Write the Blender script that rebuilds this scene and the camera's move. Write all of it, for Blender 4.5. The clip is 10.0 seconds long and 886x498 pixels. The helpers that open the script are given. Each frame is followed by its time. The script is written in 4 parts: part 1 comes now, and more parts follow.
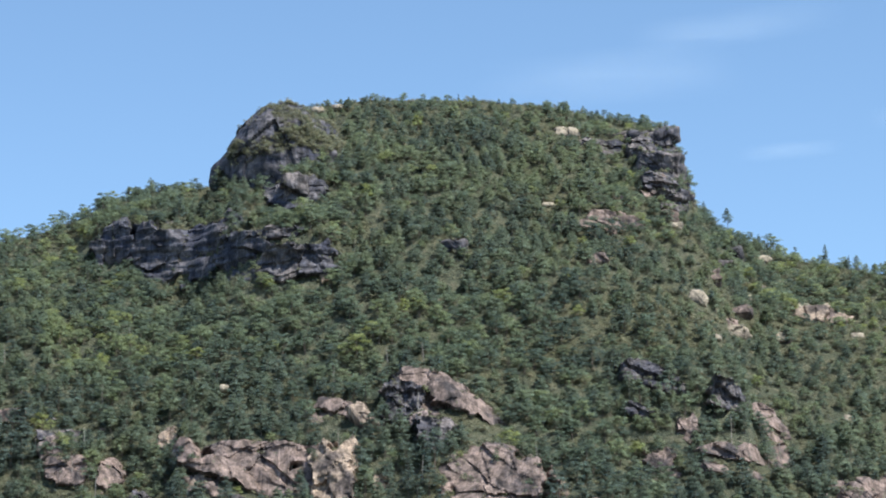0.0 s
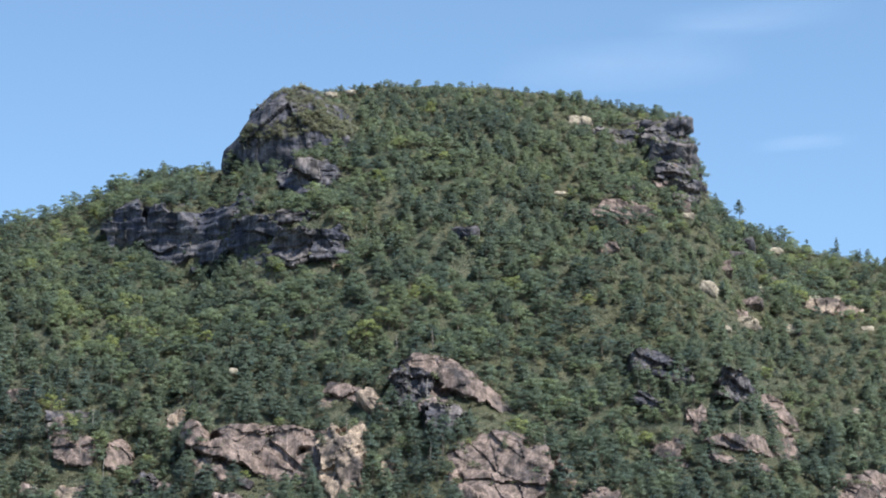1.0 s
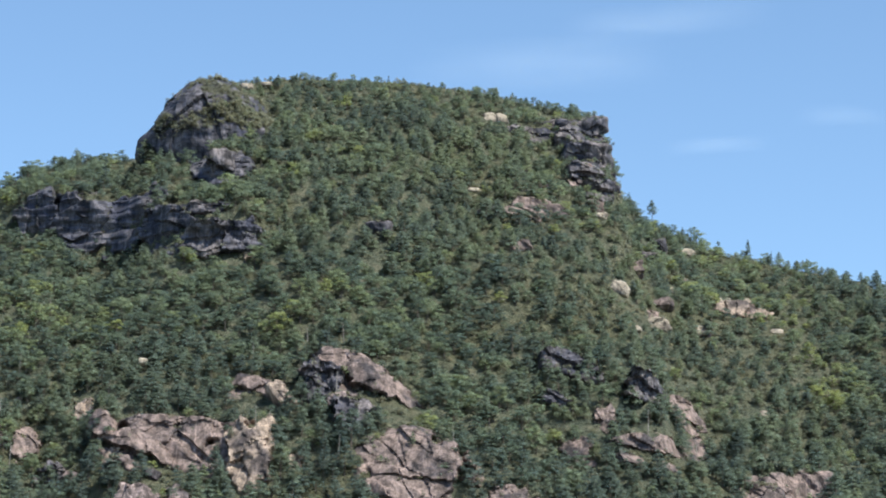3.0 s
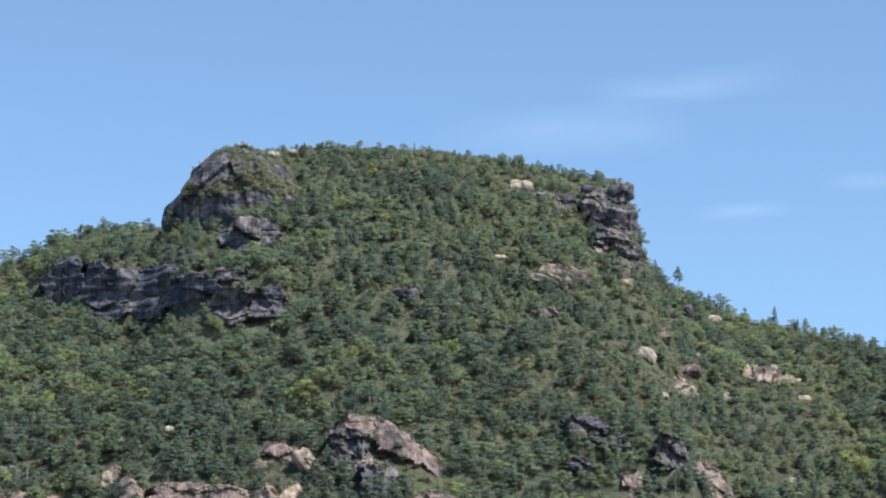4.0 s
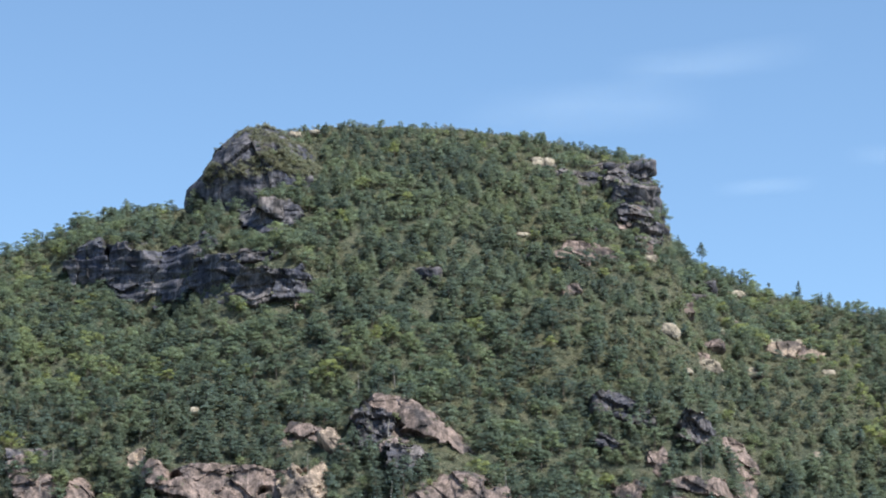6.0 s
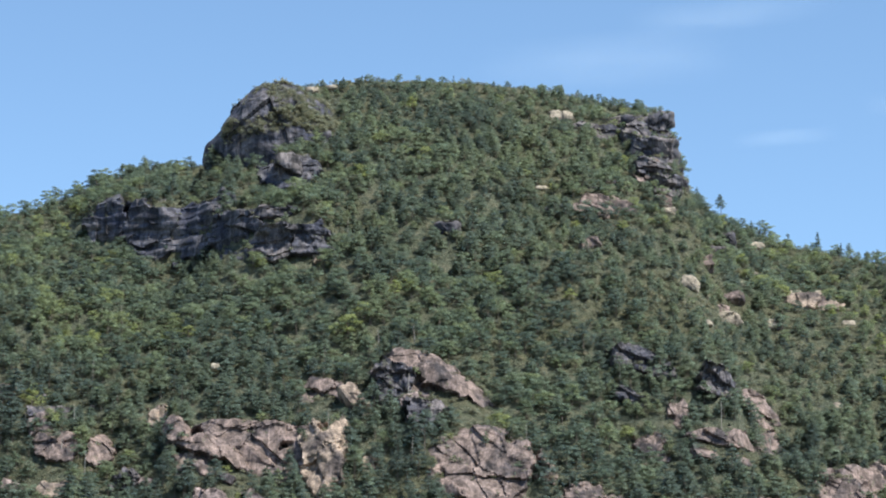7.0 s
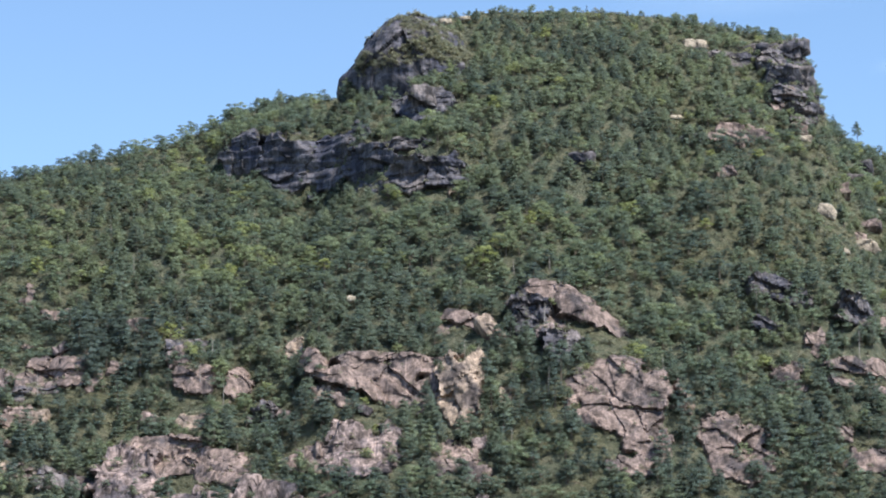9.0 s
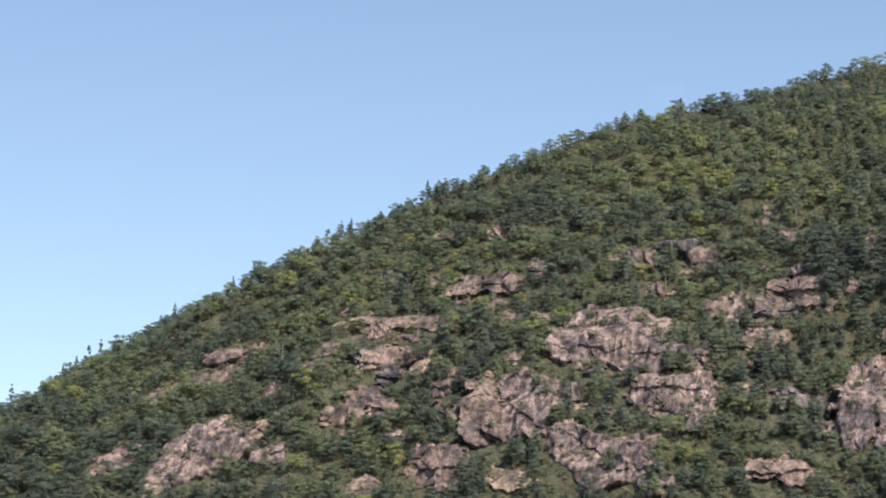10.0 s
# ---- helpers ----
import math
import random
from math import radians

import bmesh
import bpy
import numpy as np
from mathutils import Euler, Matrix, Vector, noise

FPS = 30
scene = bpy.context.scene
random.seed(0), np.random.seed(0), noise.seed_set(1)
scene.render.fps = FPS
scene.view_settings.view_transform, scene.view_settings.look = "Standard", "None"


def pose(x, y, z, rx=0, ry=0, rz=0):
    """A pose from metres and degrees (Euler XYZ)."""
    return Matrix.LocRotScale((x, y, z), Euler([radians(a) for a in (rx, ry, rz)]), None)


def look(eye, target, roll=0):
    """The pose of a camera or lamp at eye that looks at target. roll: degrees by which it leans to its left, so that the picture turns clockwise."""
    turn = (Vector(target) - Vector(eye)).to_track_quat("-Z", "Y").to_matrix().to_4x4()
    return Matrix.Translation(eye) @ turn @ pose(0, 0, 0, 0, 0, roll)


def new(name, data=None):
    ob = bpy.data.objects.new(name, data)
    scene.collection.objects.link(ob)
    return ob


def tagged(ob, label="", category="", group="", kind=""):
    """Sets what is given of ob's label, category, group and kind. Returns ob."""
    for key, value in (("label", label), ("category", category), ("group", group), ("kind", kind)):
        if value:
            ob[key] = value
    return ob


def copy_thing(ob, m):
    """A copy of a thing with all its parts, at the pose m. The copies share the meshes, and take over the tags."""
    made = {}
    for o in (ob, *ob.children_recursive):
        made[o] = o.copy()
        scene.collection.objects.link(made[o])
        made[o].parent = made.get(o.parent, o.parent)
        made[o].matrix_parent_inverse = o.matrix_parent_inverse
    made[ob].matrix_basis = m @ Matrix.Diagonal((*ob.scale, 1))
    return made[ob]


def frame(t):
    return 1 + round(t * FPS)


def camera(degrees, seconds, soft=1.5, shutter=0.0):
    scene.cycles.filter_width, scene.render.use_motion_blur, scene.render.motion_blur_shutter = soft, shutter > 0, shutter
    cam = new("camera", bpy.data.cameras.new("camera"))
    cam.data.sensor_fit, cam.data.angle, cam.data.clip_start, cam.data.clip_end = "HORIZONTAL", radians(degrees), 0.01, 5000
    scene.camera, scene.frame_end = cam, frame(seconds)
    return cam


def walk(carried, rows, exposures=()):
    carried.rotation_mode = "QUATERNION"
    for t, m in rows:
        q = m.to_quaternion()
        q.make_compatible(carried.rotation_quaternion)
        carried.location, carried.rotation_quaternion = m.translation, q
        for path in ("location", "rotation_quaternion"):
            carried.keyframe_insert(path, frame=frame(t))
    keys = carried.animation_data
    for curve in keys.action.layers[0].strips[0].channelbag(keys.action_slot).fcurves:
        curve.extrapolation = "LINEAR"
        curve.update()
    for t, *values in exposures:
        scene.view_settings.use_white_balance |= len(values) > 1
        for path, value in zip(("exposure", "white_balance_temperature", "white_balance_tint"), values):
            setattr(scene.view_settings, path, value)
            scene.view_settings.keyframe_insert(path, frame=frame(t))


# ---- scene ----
# ---- camera: held by hand at one spot across the valley, turned along the mountain ----
EYE = 1.6
cam = camera(18.0, 10.0, soft=2.0)
# seconds, yaw, pitch, roll
TURNS = [
    (0.0, -0.334, 13.318, -1.176), (0.5, -0.122, 13.277, -0.842), (1.0, -0.095, 13.054, -0.239), (1.5, -0.752, 13.086, -0.267),
    (2.0, -0.480, 13.045, 0.190), (2.5, -1.393, 12.861, 0.565), (2.7, -1.940, 12.870, 0.600), (3.8, -1.552, 14.008, 0.550),
    (4.0, -1.365, 14.328, 0.550), (4.5, -1.312, 14.221, 0.740), (5.0, -1.282, 13.934, 0.180), (5.2, -0.965, 13.906, 0.089),
    (6.3, -0.817, 13.856, -0.015), (6.5, -0.643, 13.775, -0.029), (7.0, -0.483, 12.946, -0.380), (7.5, 0.0, 12.0, 0.0),
    (8.0, 0.896, 11.946, -0.399), (8.5, 1.197, 11.814, -0.491), (8.8, 1.62, 11.80, -0.42), (9.0, 2.353, 11.552, -0.306),
    (9.3, 7.210, 11.226, -0.365), (9.5, 10.495, 10.897, -0.149), (9.7, 14.080, 10.484, 0.150), (10.0, 17.605, 9.918, 0.284),
]
walk(cam, [(t, pose(0, 0, EYE, 90 + pitch, 0, yaw) @ pose(0, 0, 0, 0, 0, roll)) for t, yaw, pitch, roll in TURNS], exposures=[(0.0, 0.535, 6330, 2.5), (7.5, 0.535, 6330, 2.5), (8.0, 0.615, 6400, 4), (9.0, 0.655, 6350, 6), (9.5, 0.635, 6600, 9), (10.0, 0.385, 7250, 10.5)])

# ---- world, sun, exposure ----
SUN = Vector((0.56, -0.46, 1.0)).normalized()
SKY = 0.145
world = bpy.data.worlds.new("sky")
scene.world = world
world.use_nodes = True
wn, wl = world.node_tree.nodes, world.node_tree.links
sky = wn.new("ShaderNodeTexSky")
sky.sky_type, sky.sun_disc = "NISHITA", False
sky.sun_elevation, sky.sun_rotation = math.asin(SUN.z), math.atan2(SUN.x, SUN.y)
sky.altitude, sky.air_density, sky.dust_density, sky.ozone_density = 600.0, 0.86, 0.3, 2.3
wl.new(sky.outputs["Color"], wn["Background"].inputs["Color"])
wn["Background"].inputs["Strength"].default_value = SKY
sun = new("sun", bpy.data.lights.new("sun", "SUN"))
sun.data.energy, sun.data.angle, sun.data.color = 5.0, radians(0.53), (1.0, 0.95, 0.86)
sun.matrix_world = look(SUN * 900, (0, 0, 0))


# ---- materials ----
class Nodes:
    """A material's nodes, made one after the other."""

    def __init__(self, name):
        self.mat = bpy.data.materials.new(name)
        self.mat.use_nodes = True
        self.tree = self.mat.node_tree
        self.bsdf = self.tree.nodes["Principled BSDF"]
        self.bsdf.inputs["Specular IOR Level"].default_value = 0.25

    def add(self, kind, _values=None, **sets):
        n = self.tree.nodes.new("ShaderNode" + kind)
        for key, value in sets.items():
            setattr(n, key, value)
        for key, value in (_values or {}).items():
            if hasattr(value, "is_output"):
                self.tree.links.new(value, n.inputs[key])
            else:
                n.inputs[key].default_value = value
        return n

    def place(self, scale=(1, 1, 1), turn=(0, 0, 0)):
        g = self.add("NewGeometry")
        return self.add("Mapping", {"Vector": g.outputs["Position"], "Scale": scale, "Rotation": turn}).outputs[0]

    def noise(self, vector, scale, detail=4.0, rough=0.55):
        return self.add("TexNoise", {"Vector": vector, "Scale": scale, "Detail": detail, "Roughness": rough}).outputs[0]

    def ramp(self, value, *stops):
        r = self.add("ValToRGB", {"Fac": value})
        while len(r.color_ramp.elements) < len(stops):
            r.color_ramp.elements.new(0.5)
        for e, (at, colour) in zip(r.color_ramp.elements, stops):
            e.position, e.color = at, (*colour, 1) if len(colour) == 3 else colour
        return r.outputs[0]

    def mix(self, fac, a, b, blend="MIX"):
        n = self.add("Mix", data_type="RGBA", blend_type=blend)
        for key, value in ((0, fac), (6, a), (7, b)):
            if hasattr(value, "is_output"):
                self.tree.links.new(value, n.inputs[key])
            elif key:
                n.inputs[key].default_value = (*value, 1)
            else:
                n.inputs[key].default_value = value
        return n.outputs[2]

    def maths(self, op, a, b=0.0):
        return self.add("Math", {0: a, 1: b}, operation=op).outputs[0]

    def finish(self, colour, roughness=0.9, relief=None, depth=0.3, distance=1.0):
        self.tree.links.new(colour, self.bsdf.inputs["Base Color"])
        self.bsdf.inputs["Roughness"].default_value = roughness
        if relief is not None:
            b = self.add("Bump", {"Height": relief, "Strength": depth, "Distance": distance})
            self.tree.links.new(b.outputs[0], self.bsdf.inputs["Normal"])
        return self.mat


def grey(v):
    return (v, v, v)


def rock_material(name, light, middle, dark, streaks, moss, bedding=-28):
    """Weathered rock: blotches, streaks down the face, thin cracks, lichen."""
    n = Nodes(name)
    blotch = n.noise(n.place(), 0.10, 7.0, 0.66)
    colour = n.ramp(blotch, (0.385, dark), (0.47, middle), (0.59, light))
    run = n.noise(n.place((0.42, 0.42, 0.035), (0, radians(8), 0)), 1.0, 3.0, 0.55)
    wash = n.ramp(run, (0.40, grey(0.34)), (0.50, grey(0.92)), (0.62, grey(1.42)))
    colour = n.mix(streaks, colour, wash, "MULTIPLY")
    grain = n.noise(n.place(), 1.3, 5.0, 0.7)
    colour = n.mix(0.65, colour, n.ramp(grain, (0.33, grey(0.68)), (0.60, grey(1.08))), "MULTIPLY")
    bed = n.add("TexWave", {"Vector": n.place((1, 1, 1), (0, radians(bedding), 0)), "Scale": 0.07, "Distortion": 9.0, "Detail": 4.0, "Detail Scale": 1.5, "Detail Roughness": 0.65}, bands_direction="Z").outputs["Fac"]
    colour = n.mix(0.12 if streaks > 0.9 else 0.40, colour, n.ramp(bed, (0.02, grey(0.35)), (0.12, grey(1.0))), "MULTIPLY")
    fine = n.noise(n.place((1.6, 1.6, 0.09), (0, radians(5), 0)), 1.0, 2.0, 0.5)
    colour = n.mix(streaks * 0.7, colour, n.ramp(fine, (0.40, grey(0.48)), (0.58, grey(1.30))), "MULTIPLY")
    crack = n.add("TexVoronoi", {"Vector": n.place((1, 1, 0.45), (0, radians(bedding), 0)), "Scale": 0.26}, feature="DISTANCE_TO_EDGE").outputs["Distance"]
    colour = n.mix(0.15 if streaks > 0.9 else 0.35, colour, n.ramp(crack, (0.0, grey(0.30)), (0.03, grey(1.0))), "MULTIPLY")
    patch = n.noise(n.place(), 0.33, 5.0, 0.65)
    colour = n.mix(n.ramp(patch, (moss, grey(0.0)), (moss + 0.08, grey(0.8))), colour, (0.095, 0.105, 0.055))
    relief = n.maths("ADD", n.maths("MULTIPLY", grain, 0.7), n.maths("MULTIPLY", run, 0.5))
    return n.finish(colour, 0.88, relief, 0.7, 0.4)


ROCKS = {
    "granite": rock_material("granite", (0.258, 0.188, 0.168), (0.175, 0.131, 0.122), (0.073, 0.061, 0.066), 0.70, 0.63),
    "pale": rock_material("pale_granite", (0.366, 0.275, 0.219), (0.271, 0.206, 0.169), (0.124, 0.097, 0.091), 0.60, 0.70),
    "streaked": rock_material("streaked_granite", (0.265, 0.199, 0.187), (0.177, 0.136, 0.134), (0.081, 0.069, 0.079), 0.95, 0.65, 12),
    # this dark bluish tone carries the shade of recesses and overhangs
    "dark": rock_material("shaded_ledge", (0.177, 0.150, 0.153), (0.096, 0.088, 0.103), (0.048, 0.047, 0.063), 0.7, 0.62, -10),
    # grey quartzite, coloured darker and bluer for the shade on cliffs and dome
    "cliff": rock_material("shade_toned_quartzite", (0.138, 0.124, 0.139), (0.079, 0.077, 0.100), (0.046, 0.047, 0.072), 0.7, 0.63, 3),
    "boulder": rock_material("bare_boulder", (0.461, 0.385, 0.308), (0.381, 0.316, 0.253), (0.220, 0.180, 0.150), 0.3, 0.72),
}


def ground_material():
    n = Nodes("mountain_ground")
    big = n.noise(n.place(), 0.03, 5.0, 0.6)
    small = n.noise(n.place(), 0.30, 7.0, 0.72)
    colour = n.ramp(small, (0.36, (0.060, 0.070, 0.050)), (0.50, (0.100, 0.106, 0.072)), (0.62, (0.150, 0.142, 0.100)))
    colour = n.mix(n.ramp(big, (0.45, grey(0.0)), (0.62, grey(0.6))), colour, (0.095, 0.088, 0.045))
    stone = n.noise(n.place((1, 1, 1.4)), 0.11, 6.0, 0.7)
    colour = n.mix(n.ramp(stone, (0.66, grey(0.0)), (0.70, grey(1.0))), colour, (0.27, 0.21, 0.165))
    return n.finish(colour, 0.95, small, 1.0, 3.0)


def leaf_material(name, *stops):
    """Foliage whose hue goes with each tree's own tint, with light leaking through the leaves."""
    n = Nodes(name)
    tint = n.add("Attribute", attribute_name="tint").outputs["Fac"]
    own = n.maths("MULTIPLY", n.maths("SUBTRACT", n.add("ObjectInfo").outputs["Random"], 0.5), 0.22)
    speck = n.maths("MULTIPLY", n.maths("SUBTRACT", n.noise(n.place(), 0.8, 3.0, 0.6), 0.5), 0.3)
    colour = n.ramp(n.maths("ADD", n.maths("ADD", tint, own), speck), *stops)
    n.finish(colour, 0.62)
    swell = n.add("Attribute", attribute_name="swell").outputs["Vector"]
    outward = n.add("VectorTransform", {0: swell}, vector_type="NORMAL", convert_from="OBJECT", convert_to="WORLD").outputs[0]
    n.tree.links.new(outward, n.bsdf.inputs["Normal"])
    n.bsdf.inputs["Specular IOR Level"].default_value = 0.08
    through_leaf = n.add("BsdfTranslucent", {"Color": colour, "Normal": outward})
    mixed = n.add("MixShader", {0: 0.60, 1: n.bsdf.outputs[0], 2: through_leaf.outputs[0]})
    # the sprays are open: a part of the light passes between the leaves
    gaps = n.ramp(n.noise(n.place((1, 1, 1.7)), 2.3, 2.0, 0.6), (0.42, grey(0.27)), (0.58, grey(0.84)))
    open_spray = n.add("MixShader", {0: gaps, 1: mixed.outputs[0], 2: n.add("BsdfTransparent").outputs[0]})
    n.tree.links.new(open_spray.outputs[0], n.tree.nodes["Material Output"].inputs["Surface"])
    return n.mat


def bark_material(name, a, b):
    n = Nodes(name)
    return n.finish(n.ramp(n.noise(n.place((1, 1, 0.25)), 3.0, 4.0), (0.35, a), (0.65, b)), 0.9)


GROUND = ground_material()
LEAVES = leaf_material("broadleaf_foliage", (0.05, (0.184, 0.248, 0.218)), (0.34, (0.282, 0.359, 0.268)), (0.66, (0.386, 0.464, 0.282)), (1.0, (0.528, 0.587, 0.235)))
NEEDLES = leaf_material("pine_foliage", (0.05, (0.174, 0.232, 0.221)), (0.45, (0.264, 0.334, 0.271)), (0.95, (0.368, 0.434, 0.283)))
SCRUB = leaf_material("scrub_foliage", (0.05, (0.224, 0.250, 0.217)), (0.45, (0.333, 0.352, 0.257)), (0.95, (0.448, 0.431, 0.309)))
BARK = bark_material("bark", (0.07, 0.055, 0.045), (0.16, 0.13, 0.11))
GREY_WOOD = bark_material("grey_dead_wood", (0.20, 0.18, 0.165), (0.33, 0.30, 0.275))

# ---- the mountain's ground: crest line (x, y, height), a convex slope in front of it, a fall behind ----
RIDGE = [
    (-900, 800, 25), (-620, 900, 62), (-484, 947, 116), (-454, 957, 132), (-410, 971, 158), (-364, 987, 182.5), (-315, 1004, 209), (-263, 1028, 233.5),
    (-210, 1052, 248), (-158, 1080, 266.0), (-136, 1097, 277.5), (-119, 1110, 287.5), (-112, 1115, 293.0), (-89, 1125, 297),
    (-85, 1125, 302), (-79, 1125, 311), (-69, 1126, 321), (-56, 1126, 328), (-43, 1126, 331.5), (-22, 1127, 334.3), (14, 1128, 333),
    (51, 1129, 330), (72, 1129, 325), (94, 1130, 321.5), (102, 1128, 316), (105, 1127, 304), (109, 1125, 288),
    (122, 1118, 272), (150, 1103, 256), (173, 1090, 248), (200, 1069, 238), (330, 1000, 150), (700, 900, 30),
]
RX, RY, RZ = (np.array(c, float) for c in zip(*RIDGE))
FOOT = 735.0
# a terrace carried by the long dark ledge: x, y of its front, rise, length of its fade uphill
TERRACE = [(-140, 1052, 0, 70), (-127, 1046, 12, 70), (-118, 1041, 15, 75), (-100, 1031, 17, 75), (-78, 1014, 17, 70), (-66, 997, 13, 55), (-52, 984, 11, 40), (-38, 981, 10, 36), (-28, 984, 0, 36)]
TX, TY, TH, TL = (np.array(c, float) for c in zip(*TERRACE))


def hashed(i, j, k, seed):
    """Random numbers from 0 to 1 for the corners of a lattice."""
    n = (i * 374761393 + j * 668265263 + k * 2147483647 + seed * 1274126177) & 0xFFFFFFFF
    n = ((n ^ (n >> 13)) * 1103515245) & 0xFFFFFFFF
    n = ((n ^ (n >> 16)) * 2246822519) & 0xFFFFFFFF
    return ((n ^ (n >> 15)) & 0xFFFFFF) / 0xFFFFFF


def smooth(x, y, z=0.0, seed=0):
    """Smooth noise from -1 to 1 with a wavelength of about 1."""
    x, y, z = np.broadcast_arrays(np.asarray(x, float), y, z)
    i, j, k = (np.floor(c).astype(np.int64) for c in (x, y, z))
    u, v, w = x - i, y - j, z - k
    u, v, w = (c * c * (3 - 2 * c) for c in (u, v, w))
    total = 0
    for a in (0, 1):
        for b in (0, 1):
            for c in (0, 1):
                total = total + hashed(i + a, j + b, k + c, seed) * (u if a else 1 - u) * (v if b else 1 - v) * (w if c else 1 - w)
    return total * 2 - 1


def rough(x, y, z=0.0, seed=0, octaves=4):
    return sum(smooth(x * 2 ** o, y * 2 ** o, np.asarray(z) * 2 ** o, seed + 17 * o) * 0.55 ** o for o in range(octaves))


def height(x, y):
    """The ground's height at a place."""
    x, y = np.broadcast_arrays(np.asarray(x, float), np.asarray(y, float))
    crest, far = np.interp(x, RX, RZ), np.interp(x, RX, RY)
    s = np.clip((y - FOOT) / (far - FOOT), 0, 1)
    front = crest * (s + 0.22 * s * (1 - s))
    back = crest - 0.62 * np.maximum(y - far, 0)
    z = np.where(y < far, front, np.maximum(back, 0.12 * crest))
    lump = rough(x / 46, y / 46, seed=3) * 5.5 + rough(x / 13, y / 13, seed=5, octaves=3) * 1.1
    z = z + lump * np.clip(s * (1.02 - s) * 6, 0, 1) * np.where(y < far, 1, 0)
    # gullies that run down the lower slope
    gully = np.abs(smooth(x / 60 + y / 170, 0.3, seed=9))
    z = z - 5 * np.exp(-(gully / 0.16) ** 2) * np.clip(s * (0.8 - s) * 5, 0, 1)
    # the terrace above the ledge
    into = y - np.interp(x, TX, TY)
    fade = np.clip(1 - into / np.interp(x, TX, TL), 0, 1)
    z = z + np.interp(x, TX, TH) * np.clip(into / 4.0, 0, 1) * fade * np.where(y < far, 1, 0)
    plain = rough(x / 400, y / 400, seed=21) * 6 * np.clip((np.hypot(x, y) - 150) / 300, 0, 1)
    return z + np.where((s <= 0) | (y > far + 150), plain, 0)


def mesh_of(name, verts, faces, materials, slots=None, tint=None, swell=None, soft=False):
    """A mesh from arrays of corners and of faces that all have the same number of corners."""
    faces = np.asarray(faces, np.int32)
    me = bpy.data.meshes.new(name)
    me.vertices.add(len(verts))
    me.vertices.foreach_set("co", np.asarray(verts, np.float32).ravel())
    me.loops.add(faces.size)
    me.loops.foreach_set("vertex_index", faces.ravel())
    me.polygons.add(len(faces))
    me.polygons.foreach_set("loop_start", np.arange(0, faces.size, faces.shape[1], dtype=np.int32))
    me.polygons.foreach_set("use_smooth", np.full(len(faces), soft))
    for m in materials:
        me.materials.append(m)
    if slots is not None:
        me.polygons.foreach_set("material_index", np.asarray(slots, np.int32))
    if tint is not None:
        me.attributes.new("tint", "FLOAT", "POINT").data.foreach_set("value", np.asarray(tint, np.float32))
    if swell is not None:
        me.attributes.new("swell", "FLOAT_VECTOR", "POINT").data.foreach_set("vector", np.asarray(swell, np.float32).ravel())
    me.update(calc_edges=True)
    me.validate()
    return me


def steps(*runs):
    """Grid lines: (start, end, spacing) run after run."""
    return np.concatenate([np.arange(a, b, d) for a, b, d in runs])


def build_ground():
    gx = steps((-4800, -1000, 200), (-1000, -560, 20), (-560, 280, 3.6), (280, 1000, 20), (1000, 4801, 200))
    gy = steps((-4800, -400, 200), (-400, 700, 25), (700, 1160, 3.6), (1160, 1500, 20), (1500, 4901, 200))
    x, y = np.meshgrid(gx, gy)
    z = height(x, y)
    verts = np.stack([x, y, z], -1).reshape(-1, 3)
    i = np.arange(len(verts)).reshape(x.shape)
    faces = np.stack([i[:-1, :-1], i[:-1, 1:], i[1:, 1:], i[1:, :-1]], -1).reshape(-1, 4)
    ob = new("ground", mesh_of("ground", verts, faces, [GROUND], soft=True))
    tagged(ob, "steep wooded mountain slope of brush, grass and rock", "mountain", kind="structure")


build_ground()

# ---- rock outcrops, cliffs and boulders ----
BARE = []      # x, y, width, height of each, kept free of trees
TOPS = []      # places on top of cliffs where small trees grow
LEDGES = []    # places on them where brush grows
WORDS = {
    "granite": ("rock_outcrop", "pinkish grey granite outcrop with dark stains and cracks", "rock outcrop", "granite outcrops on the slope"),
    "pale": ("rock_outcrop", "pale sunlit tan granite slab among trees", "rock outcrop", "granite outcrops on the slope"),
    "streaked": ("granite_slab", "pinkish granite face with dark vertical water streaks", "granite slab", "granite slabs of the lower slope"),
    "dark": ("rock_ledge", "weathered rock ledge with shade in its dark colour, half hidden by trees", "rock ledge", "dark ledges on the slope"),
    "cliff": ("cliff", "grey weathered cliff with shade in its dark colour, with ledges below the summit", "cliff", "cliffs of the summit"),
    "dome": ("summit_dome", "rounded rock dome with shade in its dark colour, with brushy ledges at the summit", "rock dome", "cliffs of the summit"),
    "boulder": ("boulder", "pale grey boulder lying bare on the brushy slope", "boulder", "boulders on the slope"),
}
LEAN = {"granite": 33, "pale": 36, "streaked": 30, "dark": -14, "cliff": -21, "dome": 2, "boulder": 15}


def rounded_box(cells, power):
    """A block's front, sides, top and bottom in cells of nx, ny, nz, its edges rounded off, reaching from -1 to 1. The back lies in the hill."""
    at, corners, faces = {}, [], []
    for axis, side in ((1, -1), (0, -1), (0, 1), (2, -1), (2, 1)):
        u, v = (axis + 1) % 3, (axis + 2) % 3

        def corner(a, b):
            key = [0, 0, 0]
            key[axis], key[u], key[v] = (0 if side < 0 else cells[axis]), a, b
            key = tuple(key)
            if key not in at:
                at[key] = len(corners)
                corners.append(key)
            return at[key]

        for b in range(cells[v]):
            for a in range(cells[u]):
                q = (corner(a, b), corner(a + 1, b), corner(a + 1, b + 1), corner(a, b + 1))
                faces.append(q if side > 0 else q[::-1])
    p = 2 * np.array(corners, float) / np.array(cells) - 1
    length = (np.abs(p) ** power).sum(1) ** (1 / power)
    return p / length[:, None], np.array(faces)


